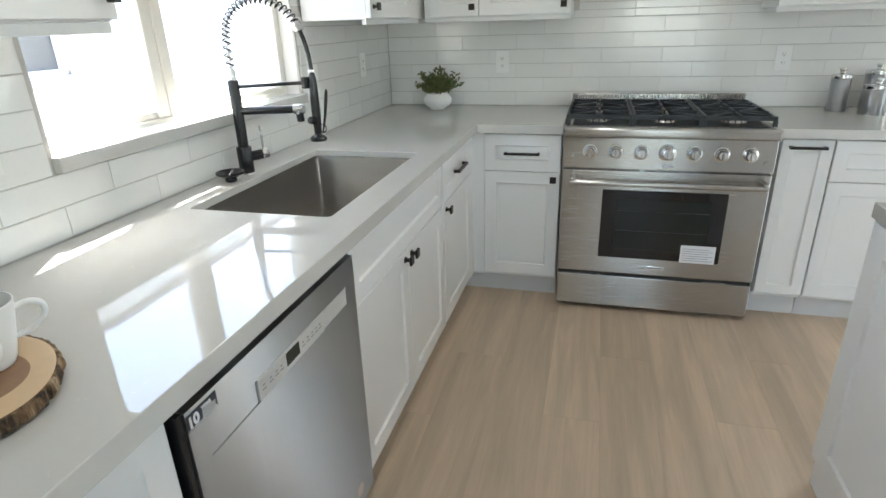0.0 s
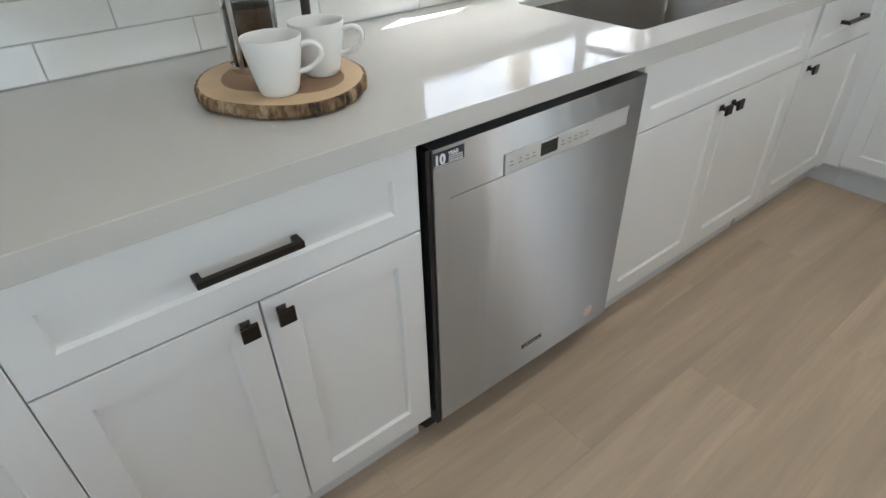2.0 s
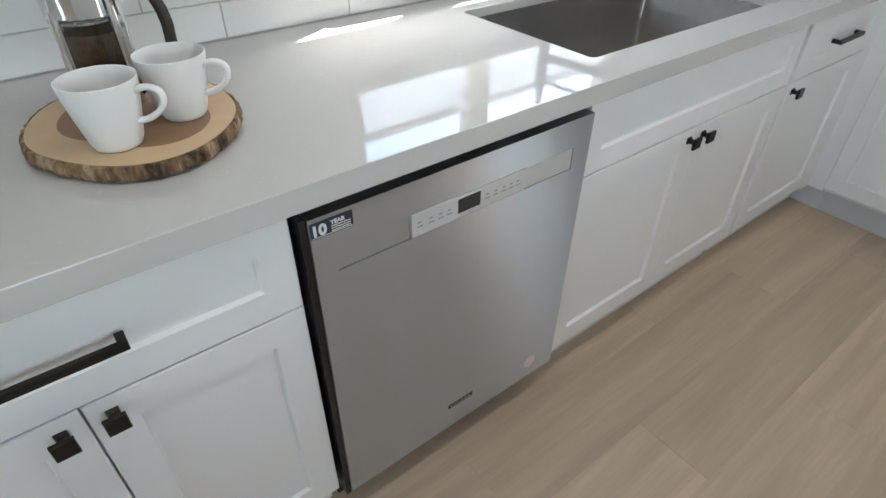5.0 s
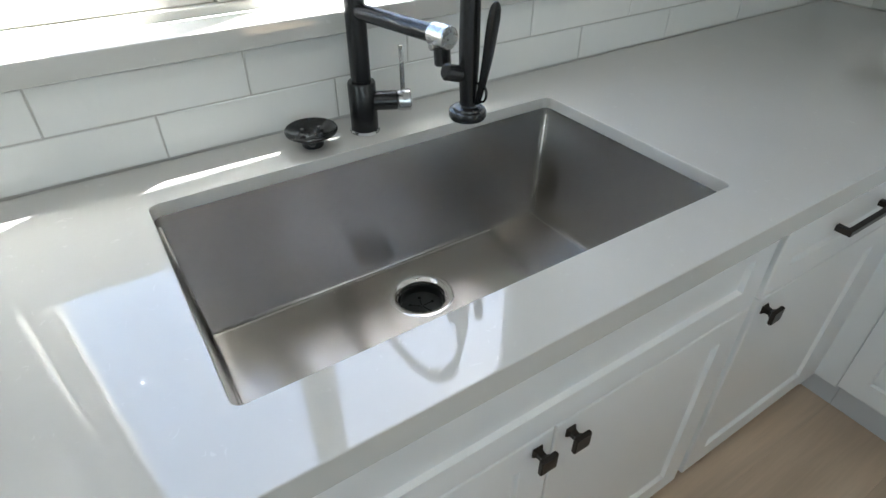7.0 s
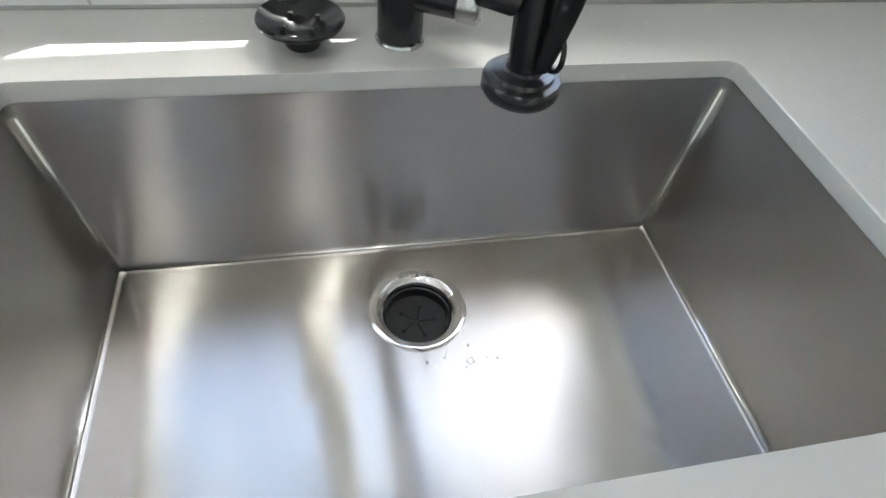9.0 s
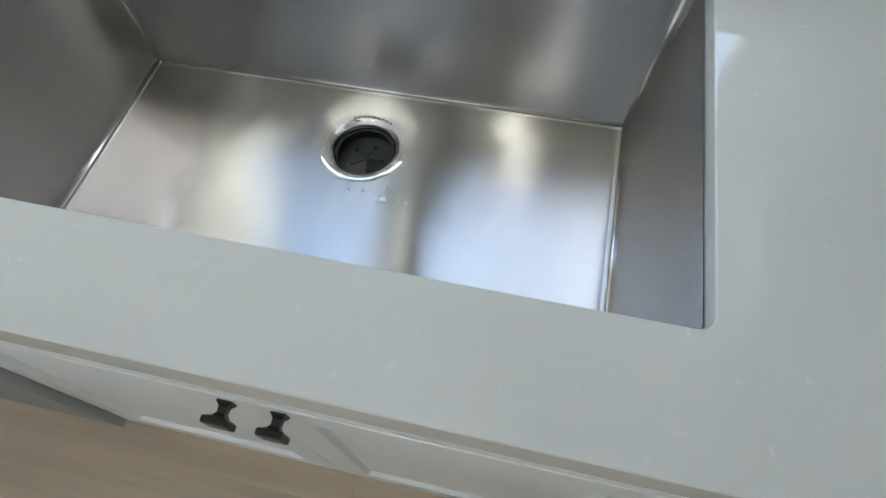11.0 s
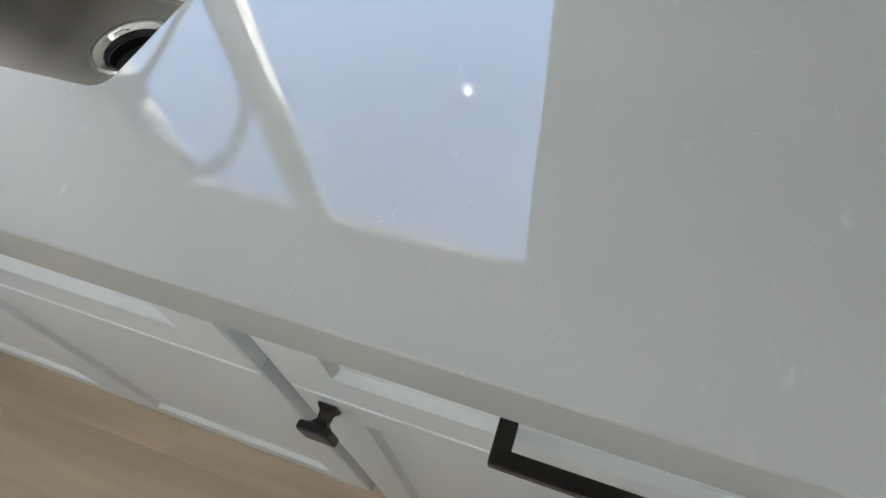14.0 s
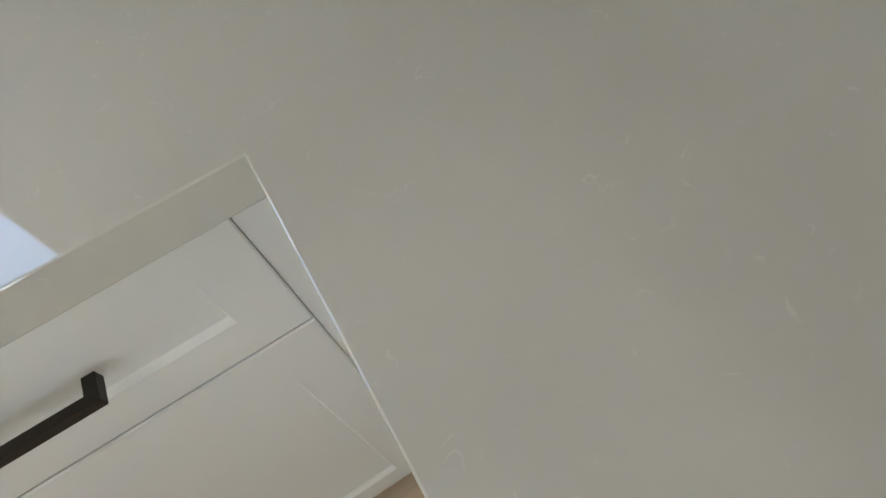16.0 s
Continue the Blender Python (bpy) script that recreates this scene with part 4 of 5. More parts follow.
# ---- range ----
def gas_range():
    x0, x1, f = 1.052, 1.918, -0.690
    r = thing("gas_range", ((x0 + x1) / 2, -0.35, GROUND), "stainless steel gas range with seven knobs and black grates", "range")
    part("body", box(x0, x1, f + 0.022, -0.012, 0.055, 0.895, 0.003), M_STEELX, r)
    for x in (x0 + 0.05, x1 - 0.05):
        for y in (-0.60, -0.08):
            part("foot", turned([(0.0, GROUND), (0.018, GROUND), (0.018, 0.054), (0.0, 0.054)], x, y, 16), M_BLACK, r)
    # control panel with rounded lip
    part("control_panel", box(x0, x1, f - 0.004, f + 0.021, 0.735, 0.874, 0.003), M_STEELX, r)
    part("front_lip", box(x0 - 0.004, x1 + 0.004, f - 0.036, f + 0.024, 0.876, 0.922, 0.014, seg=4), M_STEELX, r, "bright rounded steel lip", True)
    part("cooktop", box(x0, x1, f + 0.0245, -0.055, 0.896, 0.916, 0.004), M_STEELX, r)
    part("well", box(x0 + 0.035, x1 - 0.035, f + 0.05, -0.075, 0.9165, 0.9195, 0.001), M_IRON, r, "dark enamel burner well")
    bg = part("backguard", box(x0 + 0.004, x1 - 0.004, -0.052, -0.014, 0.896, 0.985, 0.004), M_STEELX, r)
    for k in range(44):
        x = x0 + 0.03 + k * (x1 - x0 - 0.06) / 43
        part("vent_slot", box(x - 0.0028, x + 0.0028, -0.0536, -0.0525, 0.964, 0.976), M_GREY, bg)
    # knobs
    for k in range(7):
        x = 1.171 + k * (1.817 - 1.171) / 6
        rad = 0.030 if k == 3 else 0.026
        rot = Matrix.Translation((x, f - 0.004, 0.812)) @ Matrix.Rotation(radians(90), 4, "X")
        kb = part("knob", turned([(0.0, 0.0), (rad + 0.006, 0.0), (rad + 0.006, 0.004), (rad, 0.006), (rad - 0.002, 0.012), (rad * 0.8, 0.014), (rad * 0.74, 0.034), (rad * 0.62, 0.0375), (0.0, 0.0375)], 0, 0, 32, m=rot), M_CHROME, r, "polished steel round knob", True)
        part("pointer", box(x - 0.004, x + 0.004, f - 0.0505, f - 0.0405, 0.792, 0.832, 0.0015), M_STEELX, kb)
    part("badge", box(1.478, 1.523, f - 0.0052, f - 0.0041, 0.748, 0.758), M_PAPER, r, "small pale badge")
    part("light_button", rod((1.098, f - 0.0035, 0.79), (1.098, f - 0.010, 0.79), 0.007, 16), M_CHROME, r)
    part("light_button", rod((1.885, f - 0.0035, 0.775), (1.885, f - 0.010, 0.775), 0.011, 16), M_STEELX, r)
    # oven door
    od = part("oven_door", box(x0 + 0.003, x1 - 0.003, f - 0.006, f + 0.021, 0.232, 0.727, 0.004), M_STEELX, r)
    ow = part("oven_window", box(1.238, 1.763, f - 0.0085, f - 0.0061, 0.313, 0.640, 0.001), M_OVEN, od, "black oven glass")
    part("inner_glass", box(1.300, 1.703, f - 0.0092, f - 0.0086, 0.360, 0.600), M_OVENI, ow, "dim inner oven pane")
    for z in (0.45, 0.545):
        part("rack_bar", rod((1.308, f - 0.0098, z), (1.695, f - 0.0098, z), 0.0011, 8), M_IRON, ow)
    oh = part("oven_handle", rod((1.090, f - 0.055, 0.682), (1.898, f - 0.055, 0.682), 0.0130, 24, 0.003), M_STEELX, od, "steel tube handle", True)
    for x in (1.104, 1.884):
        part("bracket", box(x - 0.010, x + 0.010, f - 0.066, f - 0.006, 0.669, 0.704, 0.004), M_STEELX, oh)
    part("nameplate", box(1.456, 1.538, f - 0.0085, f - 0.0061, 0.262, 0.279, 0.0008), M_CHROME, od, "small chrome nameplate")
    for k in range(5):
        part("print_bar", box(1.466 + 0.013 * k, 1.475 + 0.013 * k, f - 0.0090, f - 0.0086, 0.267, 0.274), M_GREY, od)
    lab = part("paper_label", box(1.598, 1.745, f - 0.0106, f - 0.0100, 0.310, 0.395), M_PAPER, od, "white printed paper label")
    for k in range(6):
        part("print_bar", box(1.606, 1.737 - 0.02 * (k % 2), f - 0.0110, f - 0.0107, 0.321 + 0.011 * k, 0.3235 + 0.011 * k), M_GREY, lab)
    part("warming_drawer", box(x0 + 0.003, x1 - 0.003, f - 0.004, f + 0.021, 0.055, 0.214, 0.004), M_STEELX, r)
    part("shadow_line", box(x0 + 0.006, x1 - 0.006, f + 0.004, f + 0.021, 0.215, 0.231), M_DARK, r)
    # burners and grates
    for gx in (1.199, 1.485, 1.771):
        for gy in (-0.52, -0.235):
            b = part("burner", turned([(0.0, 0.920), (0.055, 0.920), (0.052, 0.928), (0.046, 0.932), (0.0, 0.932)], gx, gy, 32), M_STEELX, r, "steel burner base", True)
            part("burner_cap", turned([(0.0, 0.9325), (0.036, 0.9325), (0.038, 0.937), (0.034, 0.943), (0.0, 0.944)], gx, gy, 28), M_IRON, b, "black burner cap", True)
        g = bmesh.new()
        w = 0.135
        z0, z1 = 0.944, 0.962
        for sx in (-1, 1):
            box(gx + sx * w - 0.006, gx + sx * w + 0.006, -0.640, -0.095, z0, z1, 0.002, g)
        for y in (-0.634, -0.378, -0.101):
            box(gx - w, gx + w, y - 0.006, y + 0.006, z0, z1, 0.002, g)
        for gy in (-0.52, -0.235):
            for k in range(8):
                a = radians(45 * k)
                c, s_ = math.cos(a), math.sin(a)
                e = 0.132 if k % 2 == 0 else 0.160
                e = min(e, 0.128 / max(abs(s_), 1e-3)) if abs(s_) > 0.3 else e
                g2 = box(0.026, e, -0.005, 0.005, z0 + 0.002, z1 + 0.004, 0.0015)
                join(g, g2, Matrix.Translation((gx, gy, 0)) @ Matrix.Rotation(a, 4, "Z"))
        for sx in (-1, 1):
            for y in (-0.634, -0.378, -0.101):
                box(gx + sx * w - 0.008, gx + sx * w + 0.008, y - 0.008, y + 0.008, 0.9198, z0 + 0.002, 0.001, g)
        part("grate", g, M_IRON, r, "black cast iron grate")


gas_range()


# ---- wall cabinets ----
def wall_cabinet(face, front, u0, u1, edges, label, knobs, back=0.004, top=2.32, low=1.382):
    pl = place(face, front)
    deep = abs(front) - back
    c = pl((u0 + u1) / 2, low, -deep / 2)
    cab = thing("wall_cabinet", c, label, "cabinet", "white wall cabinets")
    part("body", front_box(pl, u0, u1, low, top, -deep, -0.001, 0.001), M_CAB, cab)
    part("light_rail", front_box(pl, u0 + 0.002, u1 - 0.002, low - 0.020, low - 0.0005, -0.020, -0.002, 0.001), M_CAB, cab)
    for a, b, kx in zip(edges, edges[1:], knobs):
        d = part("door", shaker(pl, a + GAP, b - GAP, low + 0.004, top - 0.003), M_CAB, cab)
        square_knob(pl, kx, low + 0.046, 0.02, d)
    return cab


wall_cabinet("x", 0.284, -3.40, -2.306, (-3.40, -2.853, -2.306), "white framed wall cabinet with two doors beside the window", (-2.88, -2.336))
wall_cabinet("x", 0.284, -1.020, -0.308, (-1.020, -0.470), "white framed single-door wall cabinet at the corner by the window", (-0.985,))
wall_cabinet("y", -0.284, 0.308, 1.037, (0.340, 0.592, 1.037), "white framed wall cabinet with two doors beside the range", (0.560, 1.003))
wall_cabinet("y", -0.284, 1.921, 2.90, (1.921, 2.41, 2.90), "white framed wall cabinet above the canisters", (2.378, 2.442))
tagged(part("corner_box", box(0.004, 0.283, -0.307, -0.004, 1.382, 2.32), M_CAB), "white cabinet box filling the corner", "cabinet")


# ---- island ----
def island():
    x0, y1, y0 = 1.880, -1.690, -3.9
    i = thing("kitchen_island", (2.4, -2.8, GROUND), "white panelled kitchen island with pale stone top", "island")
    part("body", box(x0 + 0.02, 2.85, y0, y1 - 0.02, 0.12, 0.873, 0.002), M_CAB, i)
    part("plinth", box(x0 + 0.010, 2.84, y0 + 0.02, y1 - 0.010, GROUND, 0.119, 0.003), M_CAB, i)
    pl = place("-x", x0 + 0.0195)
    for k in range(3):
        a = y1 - 0.02 - k * 0.72
        part("panel", shaker(pl, a - 0.715, a, 0.125, 0.868, 0.07), M_CAB, i)
    part("end_panel", box(x0 + 0.001, 2.86, y1 - 0.0195, y1, 0.125, 0.868, 0.002), M_CAB, i)
    part("top", box(x0 - 0.005, 2.95, y0 - 0.03, y1 + 0.012, 0.874, 0.914, 0.003), M_QUARTZ, i, "pale grey quartz top")


island()


# ---- worktop things ----
def wood_slice():
    cx, cy, z0, h = 0.354, -2.843, TOP + 0.0005, 0.025
    s = thing("wood_slice_tray", (cx, cy, z0), "round wood slice tray with rough bark edge", "tray")
    n = 160
    rnd = random.Random(5)

    def rad(a, wob):
        e = 1 / math.sqrt((math.cos(a) / 0.168) ** 2 + (math.sin(a) / 0.148) ** 2)
        return e * (1 + 0.018 * math.sin(3 * a + 1) + 0.012 * math.sin(5 * a + 2.2)) + wob

    rough = [rnd.uniform(-0.0025, 0.0025) for _ in range(n)]
    bm = bmesh.new()
    rings = []
    for ins, z, k in ((0.010, 0, 1), (0.003, 0.003, 1), (0, 0.010, 1), (0.0, 0.018, 0.8), (0.001, 0.0235, 0.7), (0.003, h, 0.5), (0.0060, h, 0)):
        rings.append([])
        for i in range(n):
            a = 2 * math.pi * i / n
            w = rough[i] * k + 0.0007 * k * math.sin(41 * a + z * 150) + 0.0006 * k * math.sin(67 * a + 2)
            r = rad(a, w - ins)
            rings[-1].append(bm.verts.new((cx + r * math.cos(a), cy + r * math.sin(a), z0 + z)))
    for a, b in zip(rings, rings[1:]):
        for i in range(n):
            bm.faces.new((a[i], a[(i + 1) % n], b[(i + 1) % n], b[i]))
    bm.faces.new(rings[0])
    part("bark", bm, M_BARK, s, "rough brown bark edge")
    top = bmesh.new()
    prev = None
    for f, dz in ((1.0, 0.0), (0.98, 0.0004), (0.7, 0.0006)):
        cur = []
        for i in range(n):
            a = 2 * math.pi * i / n
            r = (rad(a, -0.0058)) * f
            if f == 0.7:
                r *= 1 + 0.10 * math.sin(2 * a + 0.6) + 0.05 * math.sin(3 * a)
            cur.append(top.verts.new((cx + r * math.cos(a), cy + r * math.sin(a), z0 + h + dz)))
        if prev:
            for i in range(n):
                top.faces.new((prev[i], prev[(i + 1) % n], cur[(i + 1) % n], cur[i]))
        prev = cur
    part("sapwood", top, M_SLICE, s, "pale cut wood ring")
    hw = bmesh.new()
    vs = []
    for i in range(n):
        a = 2 * math.pi * i / n
        r = rad(a, -0.0058) * 0.7 * (1 + 0.10 * math.sin(2 * a + 0.6) + 0.05 * math.sin(3 * a))
        vs.append(hw.verts.new((cx + r * math.cos(a), cy + r * math.sin(a), z0 + h + 0.0006)))
    hw.faces.new(vs)
    part("heartwood", hw, M_HEART, s, "darker brown heartwood centre")
    return z0 + h + 0.0008


TRAY = wood_slice()


def mug(x, y, turn, label):
    z = TRAY
    m = thing("coffee_mug", (x, y, z), label, "mug", "white mugs on the tray")
    prof = [(0.0000, z + 0.0000), (0.0262, z + 0.0000), (0.0300, z + 0.0019), (0.0338, z + 0.0096), (0.0409, z + 0.0433), (0.0463, z + 0.0721), (0.0488, z + 0.0902), (0.0486, z + 0.0926), (0.0471, z + 0.0929),
            (0.0458, z + 0.0902), (0.0434, z + 0.0721), (0.0379, z + 0.0433), (0.0305, z + 0.0115), (0.0240, z + 0.0058), (0.0000, z + 0.0058)]
    part("cup", turned(prof, x, y, 48), M_CERAM, m, "", True)
    c, s = math.cos(radians(turn)), math.sin(radians(turn))
    pts = []
    for d, h in ((0.0420, 0.0890), (0.050, 0.0930), (0.061, 0.0940), (0.0700, 0.0880), (0.0725, 0.0770), (0.069, 0.0640), (0.060, 0.0530), (0.049, 0.0450), (0.0360, 0.0405)):
        pts.append((x + c * d * 1.09, y + s * d * 1.09, z + h * 0.865))
    sm = []
    for i in range(len(pts) - 1):
        for k in range(4):
            f = k / 4
            p0, p1, p2, p3 = pts[max(i - 1, 0)], pts[i], pts[i + 1], pts[min(i + 2, len(pts) - 1)]
            sm.append(tuple(0.5 * (2 * b + (q - a) * f + (2 * a - 5 * b + 4 * q - d) * f * f + (3 * b - a - 3 * q + d) * f ** 3) for a, b, q, d in zip(p0, p1, p2, p3)))
    sm.append(pts[-1])
    part("handle", tube(sm, 0.0043, 14, flat=1.35), M_CERAM, m, "", True)


mug(0.440, -2.885, 52, "white ceramic coffee mug on the wood slice")
mug(0.397, -2.782, 50, "white ceramic coffee mug beside the coffee press")


def coffee_press():
    x, y, z = 0.276, -2.852, TRAY
    p = thing("coffee_press", (x, y, z), "glass coffee press with chrome frame and dark lid", "coffee press")
    r = 0.0490
    part("beaker", turned([(0.0, z + 0.0096), (r - 0.006, z + 0.0096), (r, z + 0.0168), (r, z + 0.1790), (r + 0.002, z + 0.1840), (r - 0.0005, z + 0.1840), (r - 0.002, z + 0.1790), (r - 0.002, z + 0.0180), (r - 0.007, z + 0.0120), (0.0, z + 0.0120)], x, y, 48), M_PRESS, p, "clear glass beaker", True)
    part("coffee", turned([(0.0, z + 0.0126), (r - 0.008, z + 0.0126), (r - 0.003, z + 0.0192), (r - 0.003, z + 0.1104), (0.0, z + 0.1140)], x, y, 40), M_COFFEE, p, "dark ground coffee", True)
    part("band", turned([(r + 0.0005, z + 0.1340), (r + 0.0022, z + 0.1340), (r + 0.0022, z + 0.1640), (r + 0.0005, z + 0.1640)], x, y, 48, close=False), M_CHROME, p, "chrome band", True)
    part("base_ring", turned([(r - 0.008, z), (r + 0.002, z), (r + 0.0025, z + 0.0024), (r + 0.0022, z + 0.0120), (r + 0.0008, z + 0.0120)], x, y, 48), M_CHROME, p, "chrome foot ring", True)
    for k in range(4):
        a = radians(90 * k + 35)
        c, s = math.cos(a), math.sin(a)
        part("strap", tube([(x + (r + 0.0015) * c, y + (r + 0.0015) * s, z + 0.0096), (x + (r + 0.0015) * c, y + (r + 0.0015) * s, z + 0.1440)], 0.0060, 8, flat=0.25), M_CHROME, p, "chrome strap", True)
    part("rod", rod((x, y, z + 0.1152), (x, y, z + 0.2336), 0.0025, 12), M_CHROME, p, "", True)
    part("filter", turned([(0.0, z + 0.1248), (r - 0.004, z + 0.1248), (r - 0.0035, z + 0.1284), (0.0, z + 0.1296)], x, y, 40), M_STEEL, p, "", True)
    lid = part("lid", turned([(0.0, z + 0.1820), (r + 0.003, z + 0.1850), (r + 0.004, z + 0.1892), (r + 0.0035, z + 0.2012), (r - 0.004, z + 0.2108), (r - 0.018, z + 0.2156), (0.0, z + 0.2168)], x, y, 40), M_BROWN, p, "dark brown domed lid", True)
    part("lid_knob", turned([(0.0, z + 0.2168), (0.006, z + 0.2180), (0.006, z + 0.2276), (0.012, z + 0.2336), (0.0135, z + 0.2432), (0.010, z + 0.2516), (0.0, z + 0.2540)], x, y, 24), M_BROWN, lid, "", True)
    a = radians(74)
    c, s = math.cos(a), math.sin(a)
    part("handle_joint", rod((x + c * r, y + s * r, z + 0.1536), (x + c * (r + 0.014), y + s * (r + 0.014), z + 0.1560), 0.0075, 16), M_CHROME, p, "", True)
    pts = [(x + c * (r + d), y + s * (r + d), z + h * 1.2) for d, h in ((0.012, 0.131), (0.024, 0.134), (0.036, 0.131), (0.046, 0.121), (0.052, 0.106), (0.055, 0.088), (0.054, 0.066), (0.050, 0.044), (0.044, 0.028))]
    part("handle", tube(pts, 0.008, 14, flat=0.8, radii=[0.006, 0.0075, 0.0085, 0.009, 0.009, 0.009, 0.0088, 0.0082, 0.006]), M_BROWN, p, "dark curved handle", True)


coffee_press()


def potted_plant():
    x, y, z = 0.330, -0.165, TOP
    p = thing("potted_plant", (x, y, z), "small bushy green plant in a round white pot", "plant")
    part("pot", turned([(0.0000, z + 0.0000), (0.0384, z + 0.0000), (0.0422, z + 0.0037), (0.0422, z + 0.0085), (0.0640, z + 0.0195), (0.0768, z + 0.0415), (0.0755, z + 0.0610), (0.0602, z + 0.0781), (0.0550, z + 0.0866), (0.0589, z + 0.0927), (0.0538, z + 0.0939), (0.0499, z + 0.0854), (0.0499, z + 0.0756), (0.0000, z + 0.0756)], x, y, 40), M_CERAM, p, "glossy white round pot", True)
    part("soil", turned([(0.0, z + 0.083), (0.049, z + 0.081)], x, y, 24), M_SOIL, p, "", True)
    rnd = random.Random(11)
    stems, leaves, olive = bmesh.new(), bmesh.new(), bmesh.new()
    for k in range(70):
        a = rnd.uniform(0, 2 * math.pi)
        el = rnd.uniform(0.1, 1.45)
        ln = rnd.uniform(0.05, 0.105)
        d = Vector((math.cos(a) * math.cos(el), math.sin(a) * math.cos(el), math.sin(el)))
        p0 = Vector((x + 0.02 * math.cos(a), y + 0.02 * math.sin(a), z + 0.068))
        p1 = p0 + d * ln + Vector((0, 0, 0.012))
        tube([p0, p0.lerp(p1, 0.5) + Vector((0, 0, 0.006)), p1], 0.0011, 5, stems)
        for q in range(13):
            f = 0.3 + 0.7 * q / 12
            c = p0.lerp(p1, f)
            e = Vector((rnd.gauss(0, 1), rnd.gauss(0, 1), rnd.gauss(0.3, 0.7))).normalized()
            s = e.cross(Vector((rnd.gauss(0, 1), rnd.gauss(0, 1), rnd.gauss(0, 1)))).normalized()
            L, W = rnd.uniform(0.012, 0.021), rnd.uniform(0.004, 0.0065)
            up = e.cross(s) * 0.002
            tgt = leaves if rnd.random() < 0.68 else olive
            vs = [tgt.verts.new(v) for v in (c, c + e * L * 0.45 + s * W + up, c + e * L, c + e * L * 0.45 - s * W + up)]
            md = tgt.verts.new(c + e * L * 0.5 - up)
            for i in range(4):
                tgt.faces.new((vs[i], vs[(i + 1) % 4], md))
    for bm in (stems, leaves, olive):
        bmesh.ops.scale(bm, vec=(1.28, 1.28, 1.22), space=Matrix.Translation((-x, -y, -z)), verts=bm.verts[:])
    part("stems", stems, M_STEM, p)
    part("foliage", leaves, M_LEAF, p, "dense small green leaves")["kind"] = "stuff"
    part("foliage", olive, M_LEAFB, p, "yellow-olive small leaves")["kind"] = "stuff"


potted_plant()


def canister(x, y, r, h, label):
    z = TOP
    c = thing("canister", (x, y, z), label, "canister", "steel canisters")
    part("can", turned([(0.0, z), (r - 0.002, z), (r, z + 0.003), (r, z + h - 0.003), (r - 0.002, z + h), (0.0, z + h)], x, y, 40), M_STEELV, c, "", True)
    l = part("lid", turned([(0.0, z + h + 0.0005), (r + 0.002, z + h + 0.0005), (r + 0.0025, z + h + 0.004), (r + 0.002, z + h + 0.016), (r - 0.003, z + h + 0.020), (r * 0.3, z + h + 0.023), (0.0, z + h + 0.0235)], x, y, 40), M_CHROME, c, "polished lid", True)
    part("lid_knob", turned([(0.0, z + h + 0.0235), (0.013, z + h + 0.024), (0.011, z + h + 0.030), (0.017, z + h + 0.040), (0.014, z + h + 0.046), (0.0, z + h + 0.047)], x, y, 24), M_CHROME, l, "", True)


canister(2.292, -0.120, 0.041, 0.150, "tall brushed steel canister with polished lid")
canister(2.412, -0.215, 0.056, 0.112, "wide brushed steel canister with polished lid")
canister(2.452, -0.085, 0.050, 0.165, "tall brushed steel canister behind the wide one")


# ---- wall plates ----
def wall_plate(pl, u, v, gangs, label):
    w = 0.046 * gangs + 0.026
    at = pl(u, v, 0)
    p = thing("wall_plate", at, label, "outlet", "white outlet and switch plates")
    part("plate", front_box(pl, u - w / 2, u + w / 2, v - 0.058, v + 0.058, 0.001, 0.0065, 0.002), M_PLATE, p)
    for k in range(gangs):
        c = u - w / 2 + 0.036 + 0.046 * k
        if k == 0:
            o = part("outlet_face", front_box(pl, c - 0.0165, c + 0.0165, v - 0.034, v + 0.034, 0.0066, 0.0085, 0.001), M_PLATE, p)
            for dz in (-0.019, 0.019):
                for du in (-0.006, 0.006):
                    part("slot", front_box(pl, c + du - 0.001, c + du + 0.001, v + dz - 0.0035, v + dz + 0.0045, 0.0086, 0.0089), M_DARK, o)
                part("slot", front_box(pl, c - 0.0018, c + 0.0018, v + dz - 0.0105, v + dz - 0.007, 0.0086, 0.0089), M_DARK, o)
        else:
            part("rocker", front_box(pl, c - 0.0165, c + 0.0165, v - 0.034, v + 0.034, 0.0066, 0.0100, 0.0015), M_PLATE, p)
        for dz in (-0.048, 0.048):
            part("screw", front_box(pl, c - 0.0025, c + 0.0025, v + dz - 0.0025, v + dz + 0.0025, 0.0066, 0.0076, 0.0005), M_PLATE, p)


PW, PN = place("x", 0.0), place("y", 0.0)
wall_plate(PW, -2.470, 1.156, 3, "white outlet and double switch plate on tiles")
wall_plate(PW, -0.42, 1.17, 1, "white outlet plate on the tiles in the corner")
wall_plate(PN, 0.665, 1.150, 1, "white outlet plate on the tiles beside the range")
wall_plate(PN, 2.06, 1.150, 1, "white outlet plate on the tiles above the worktop")


# ---- tiles ----
PITCH, COURSE, JOINT = 0.302, 0.0745, 0.0026


def tile_mesh(w, h):
    """A glazed tile in its own plane: width along x, height along z, face towards -y."""
    bm = box(-w / 2, w / 2, 0.0, 0.0085, -h / 2, h / 2)
    fr = [e for e in bm.edges if all(v.co.y < 0.001 for v in e.verts)]
    bmesh.ops.bevel(bm, geom=fr, offset=0.0016, segments=2, affect="EDGES", profile=0.5)
    me = bpy.data.meshes.new("tile")
    bmesh.ops.recalc_face_normals(bm, faces=bm.faces[:])
    bm.to_mesh(me)
    bm.free()
    me.materials.append(M_TILE)
    for f in me.polygons:
        f.use_smooth = False
    return me


TILES = {}


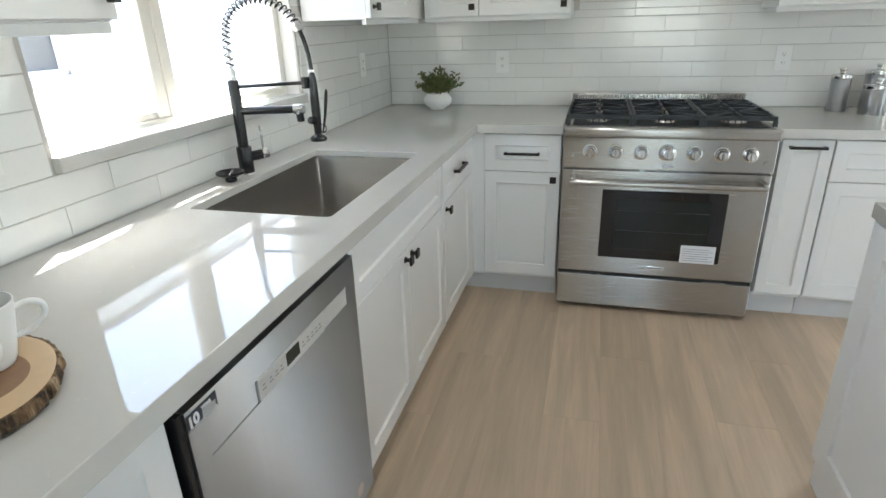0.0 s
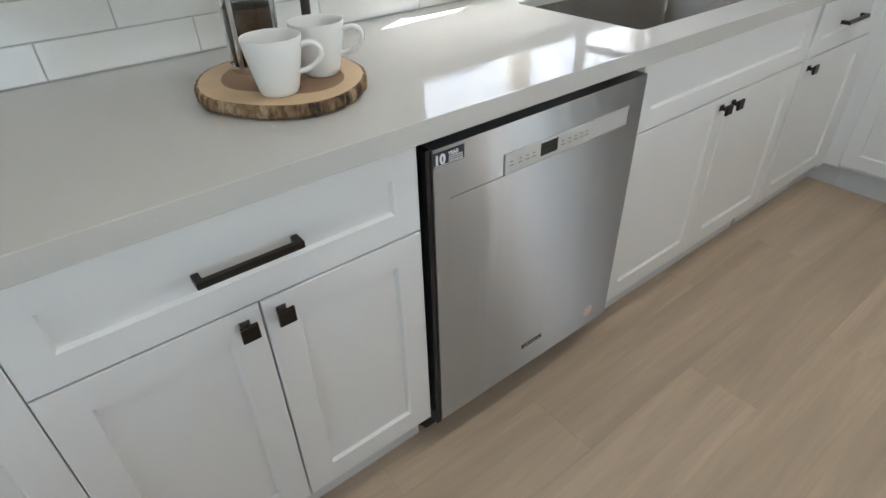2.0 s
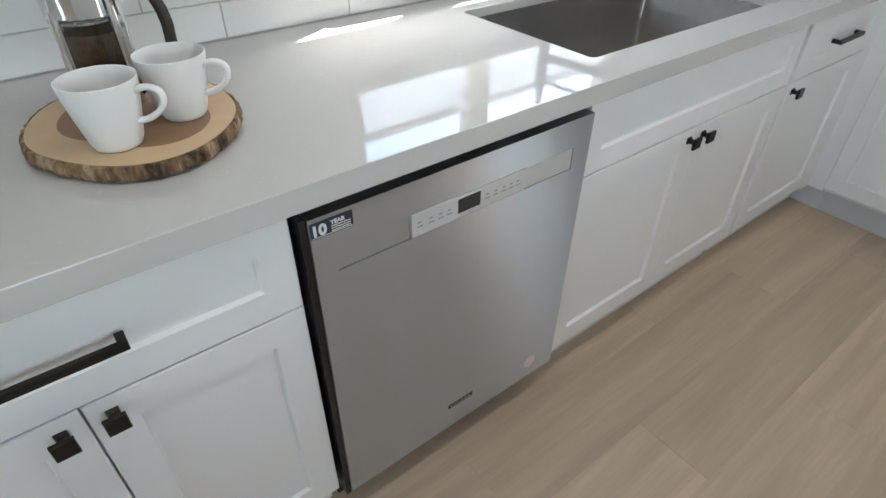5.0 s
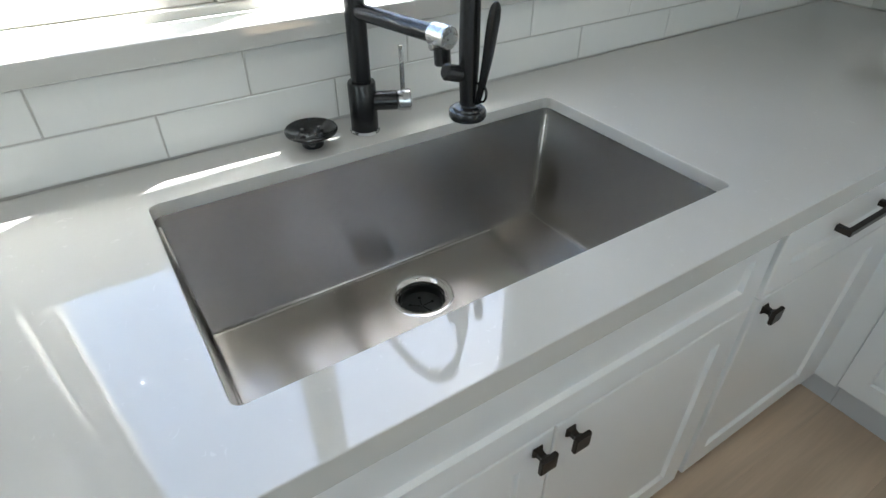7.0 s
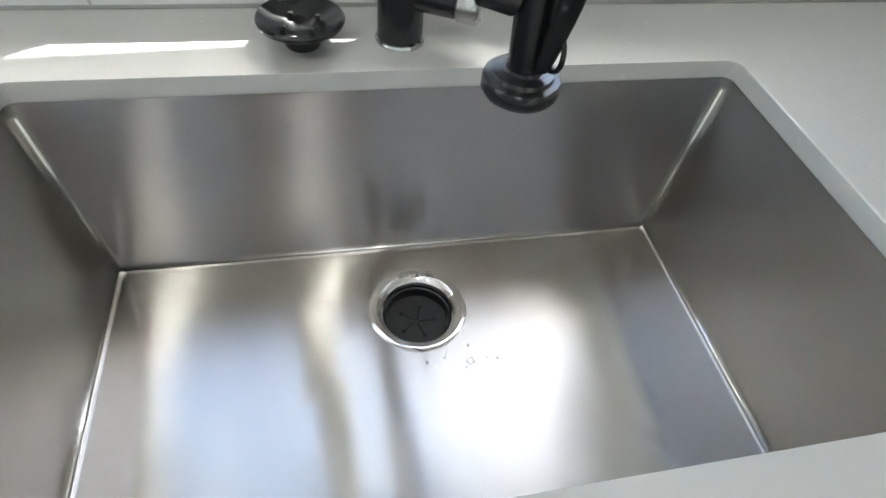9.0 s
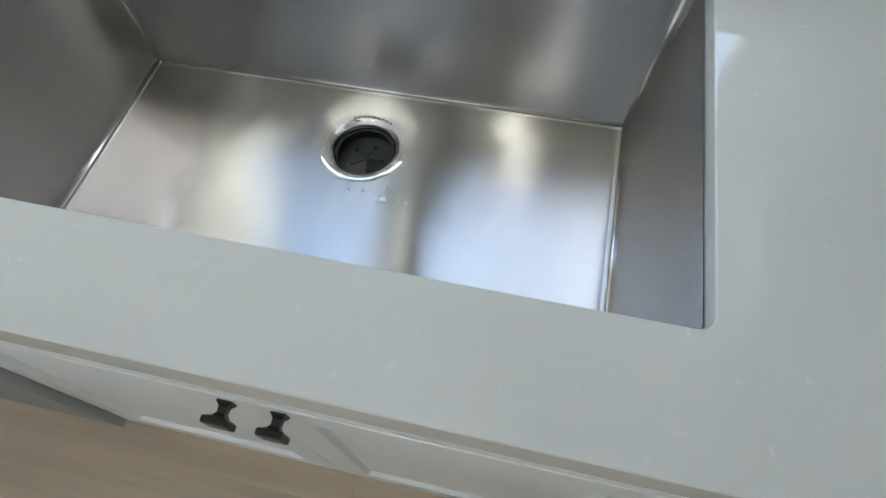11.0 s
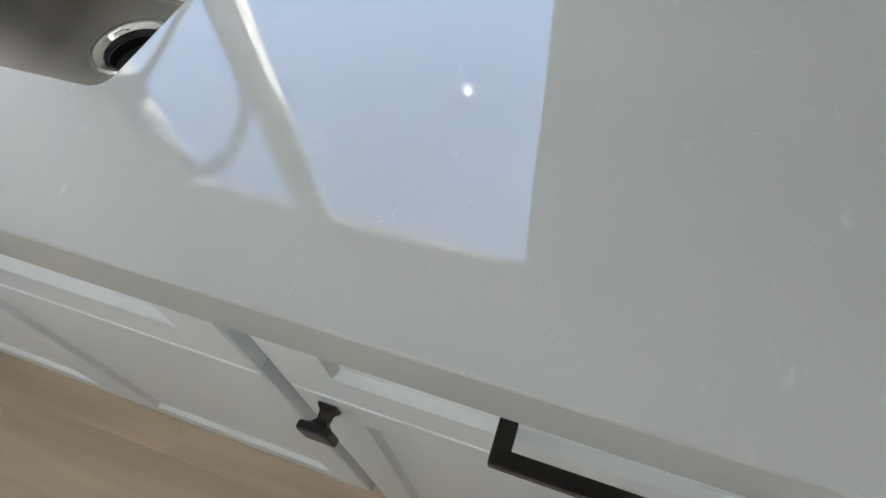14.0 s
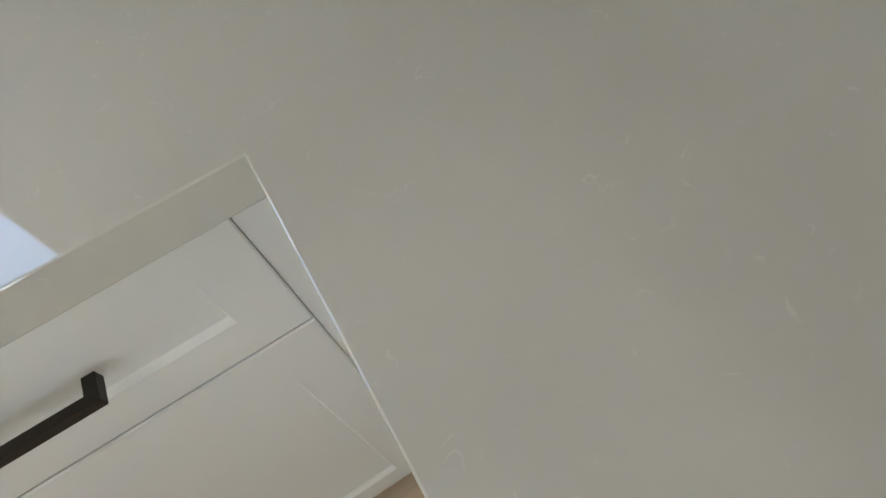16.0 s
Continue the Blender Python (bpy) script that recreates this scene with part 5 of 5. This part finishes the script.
def tile_wall(wall, face, spans, first, upright=JOINT):
    """Courses of tiles in running bond over spans of (u0, u1, z0, z1)."""
    for u0, u1, z0, z1 in spans:
        row = 0
        zc = TOP + 0.0015
        while zc < z1 - 0.004:
            a, b = max(zc, z0), min(zc + COURSE, z1)
            if b - a > 0.006:
                s = first + (PITCH / 2 if row % 2 else 0)
                u = s + math.floor((u0 - s) / PITCH) * PITCH
                while u < u1 - 0.004:
                    p, q = max(u, u0), min(u + PITCH, u1)
                    if q - p > 0.012:
                        w, h = round(q - p - upright, 4), round(b - a - JOINT, 4)
                        if (w, h) not in TILES:
                            TILES[(w, h)] = tile_mesh(w, h)
                        t = new("tile", TILES[(w, h)])
                        t.parent = wall
                        c, z = (p + q) / 2, (a + b) / 2
                        t.matrix_basis = pose(0.0, c, z, 0, 0, 90) if face == "x" else pose(c, 0.0, z)
                    u += PITCH
            zc += COURSE
            row += 1


tagged(part("grout", box(-0.0095, -0.0022, -4.10, W0 - 0.001, 0.80, 1.44), M_GROUT, WALL_W))
part("grout", box(-0.0095, -0.0022, W0 - 0.0005, W1 + 0.0005, 0.80, 1.0645), M_GROUT, WALL_W)
part("grout", box(-0.0095, -0.0022, W1 + 0.001, 0.008, 0.80, 1.44), M_GROUT, WALL_W)
part("grout", box(-0.002, 2.97, 0.0022, 0.0095, 0.80, 2.0), M_GROUT, WALL_N)
tile_wall(WALL_W, "x", [(-3.72, -0.001, TOP, TOP + 0.0015 + 2 * COURSE), (-3.72, W0 - 0.013, TOP + 0.0015 + 2 * COURSE, 1.40), (W0 - 0.0125, W1 + 0.0145, TOP + 0.0015 + 2 * COURSE, 1.0655), (W1 + 0.015, -0.001, TOP + 0.0015 + 2 * COURSE, 1.40)], -1.969)
tile_wall(WALL_N, "y", [(0.0010, 2.97, TOP, 1.40), (1.064, 1.926, 1.400, 1.70)], 0.437, 0.0008)


# ---- floor planks ----
def floor_planks():
    w, ln = 0.198, 1.22
    meshes = {}
    rnd = random.Random(3)
    x = 0.479 - 3 * w
    k = 0
    while x < 3.1:
        y = -5.4 + (k * 0.437) % ln - ln
        while y < 0.0:
            a, b = max(y, -5.4), min(y + ln, 0.0)
            if b - a > 0.02:
                L = round(b - a - 0.0003, 4)
                if L not in meshes:
                    bm = box(-w / 2 + 0.00012, w / 2 - 0.00012, -L / 2, L / 2, -0.006, 0.0)
                    top = [e for e in bm.edges if all(v.co.z > -0.001 for v in e.verts)]
                    bmesh.ops.bevel(bm, geom=top, offset=0.00025, segments=1, affect="EDGES")
                    me = bpy.data.meshes.new("plank")
                    bmesh.ops.recalc_face_normals(bm, faces=bm.faces[:])
                    bm.to_mesh(me)
                    bm.free()
                    me.materials.append(M_FLOOR)
                    meshes[L] = me
                o = new("plank", meshes[L])
                o.parent = FLOOR
                o.location = (x + w / 2, (a + b) / 2, GROUND)
            y += ln
        x += w
        k += 1
    bm = bmesh.new()
    box(x + 0.0005, RX, RY, 0.0, GROUND - 0.006, GROUND, 0, bm)
    box(-0.008, x, RY, -5.4005, GROUND - 0.006, GROUND, 0, bm)
    part("far_planks", bm, M_FLOOR, FLOOR)["kind"] = "stuff"


floor_planks()
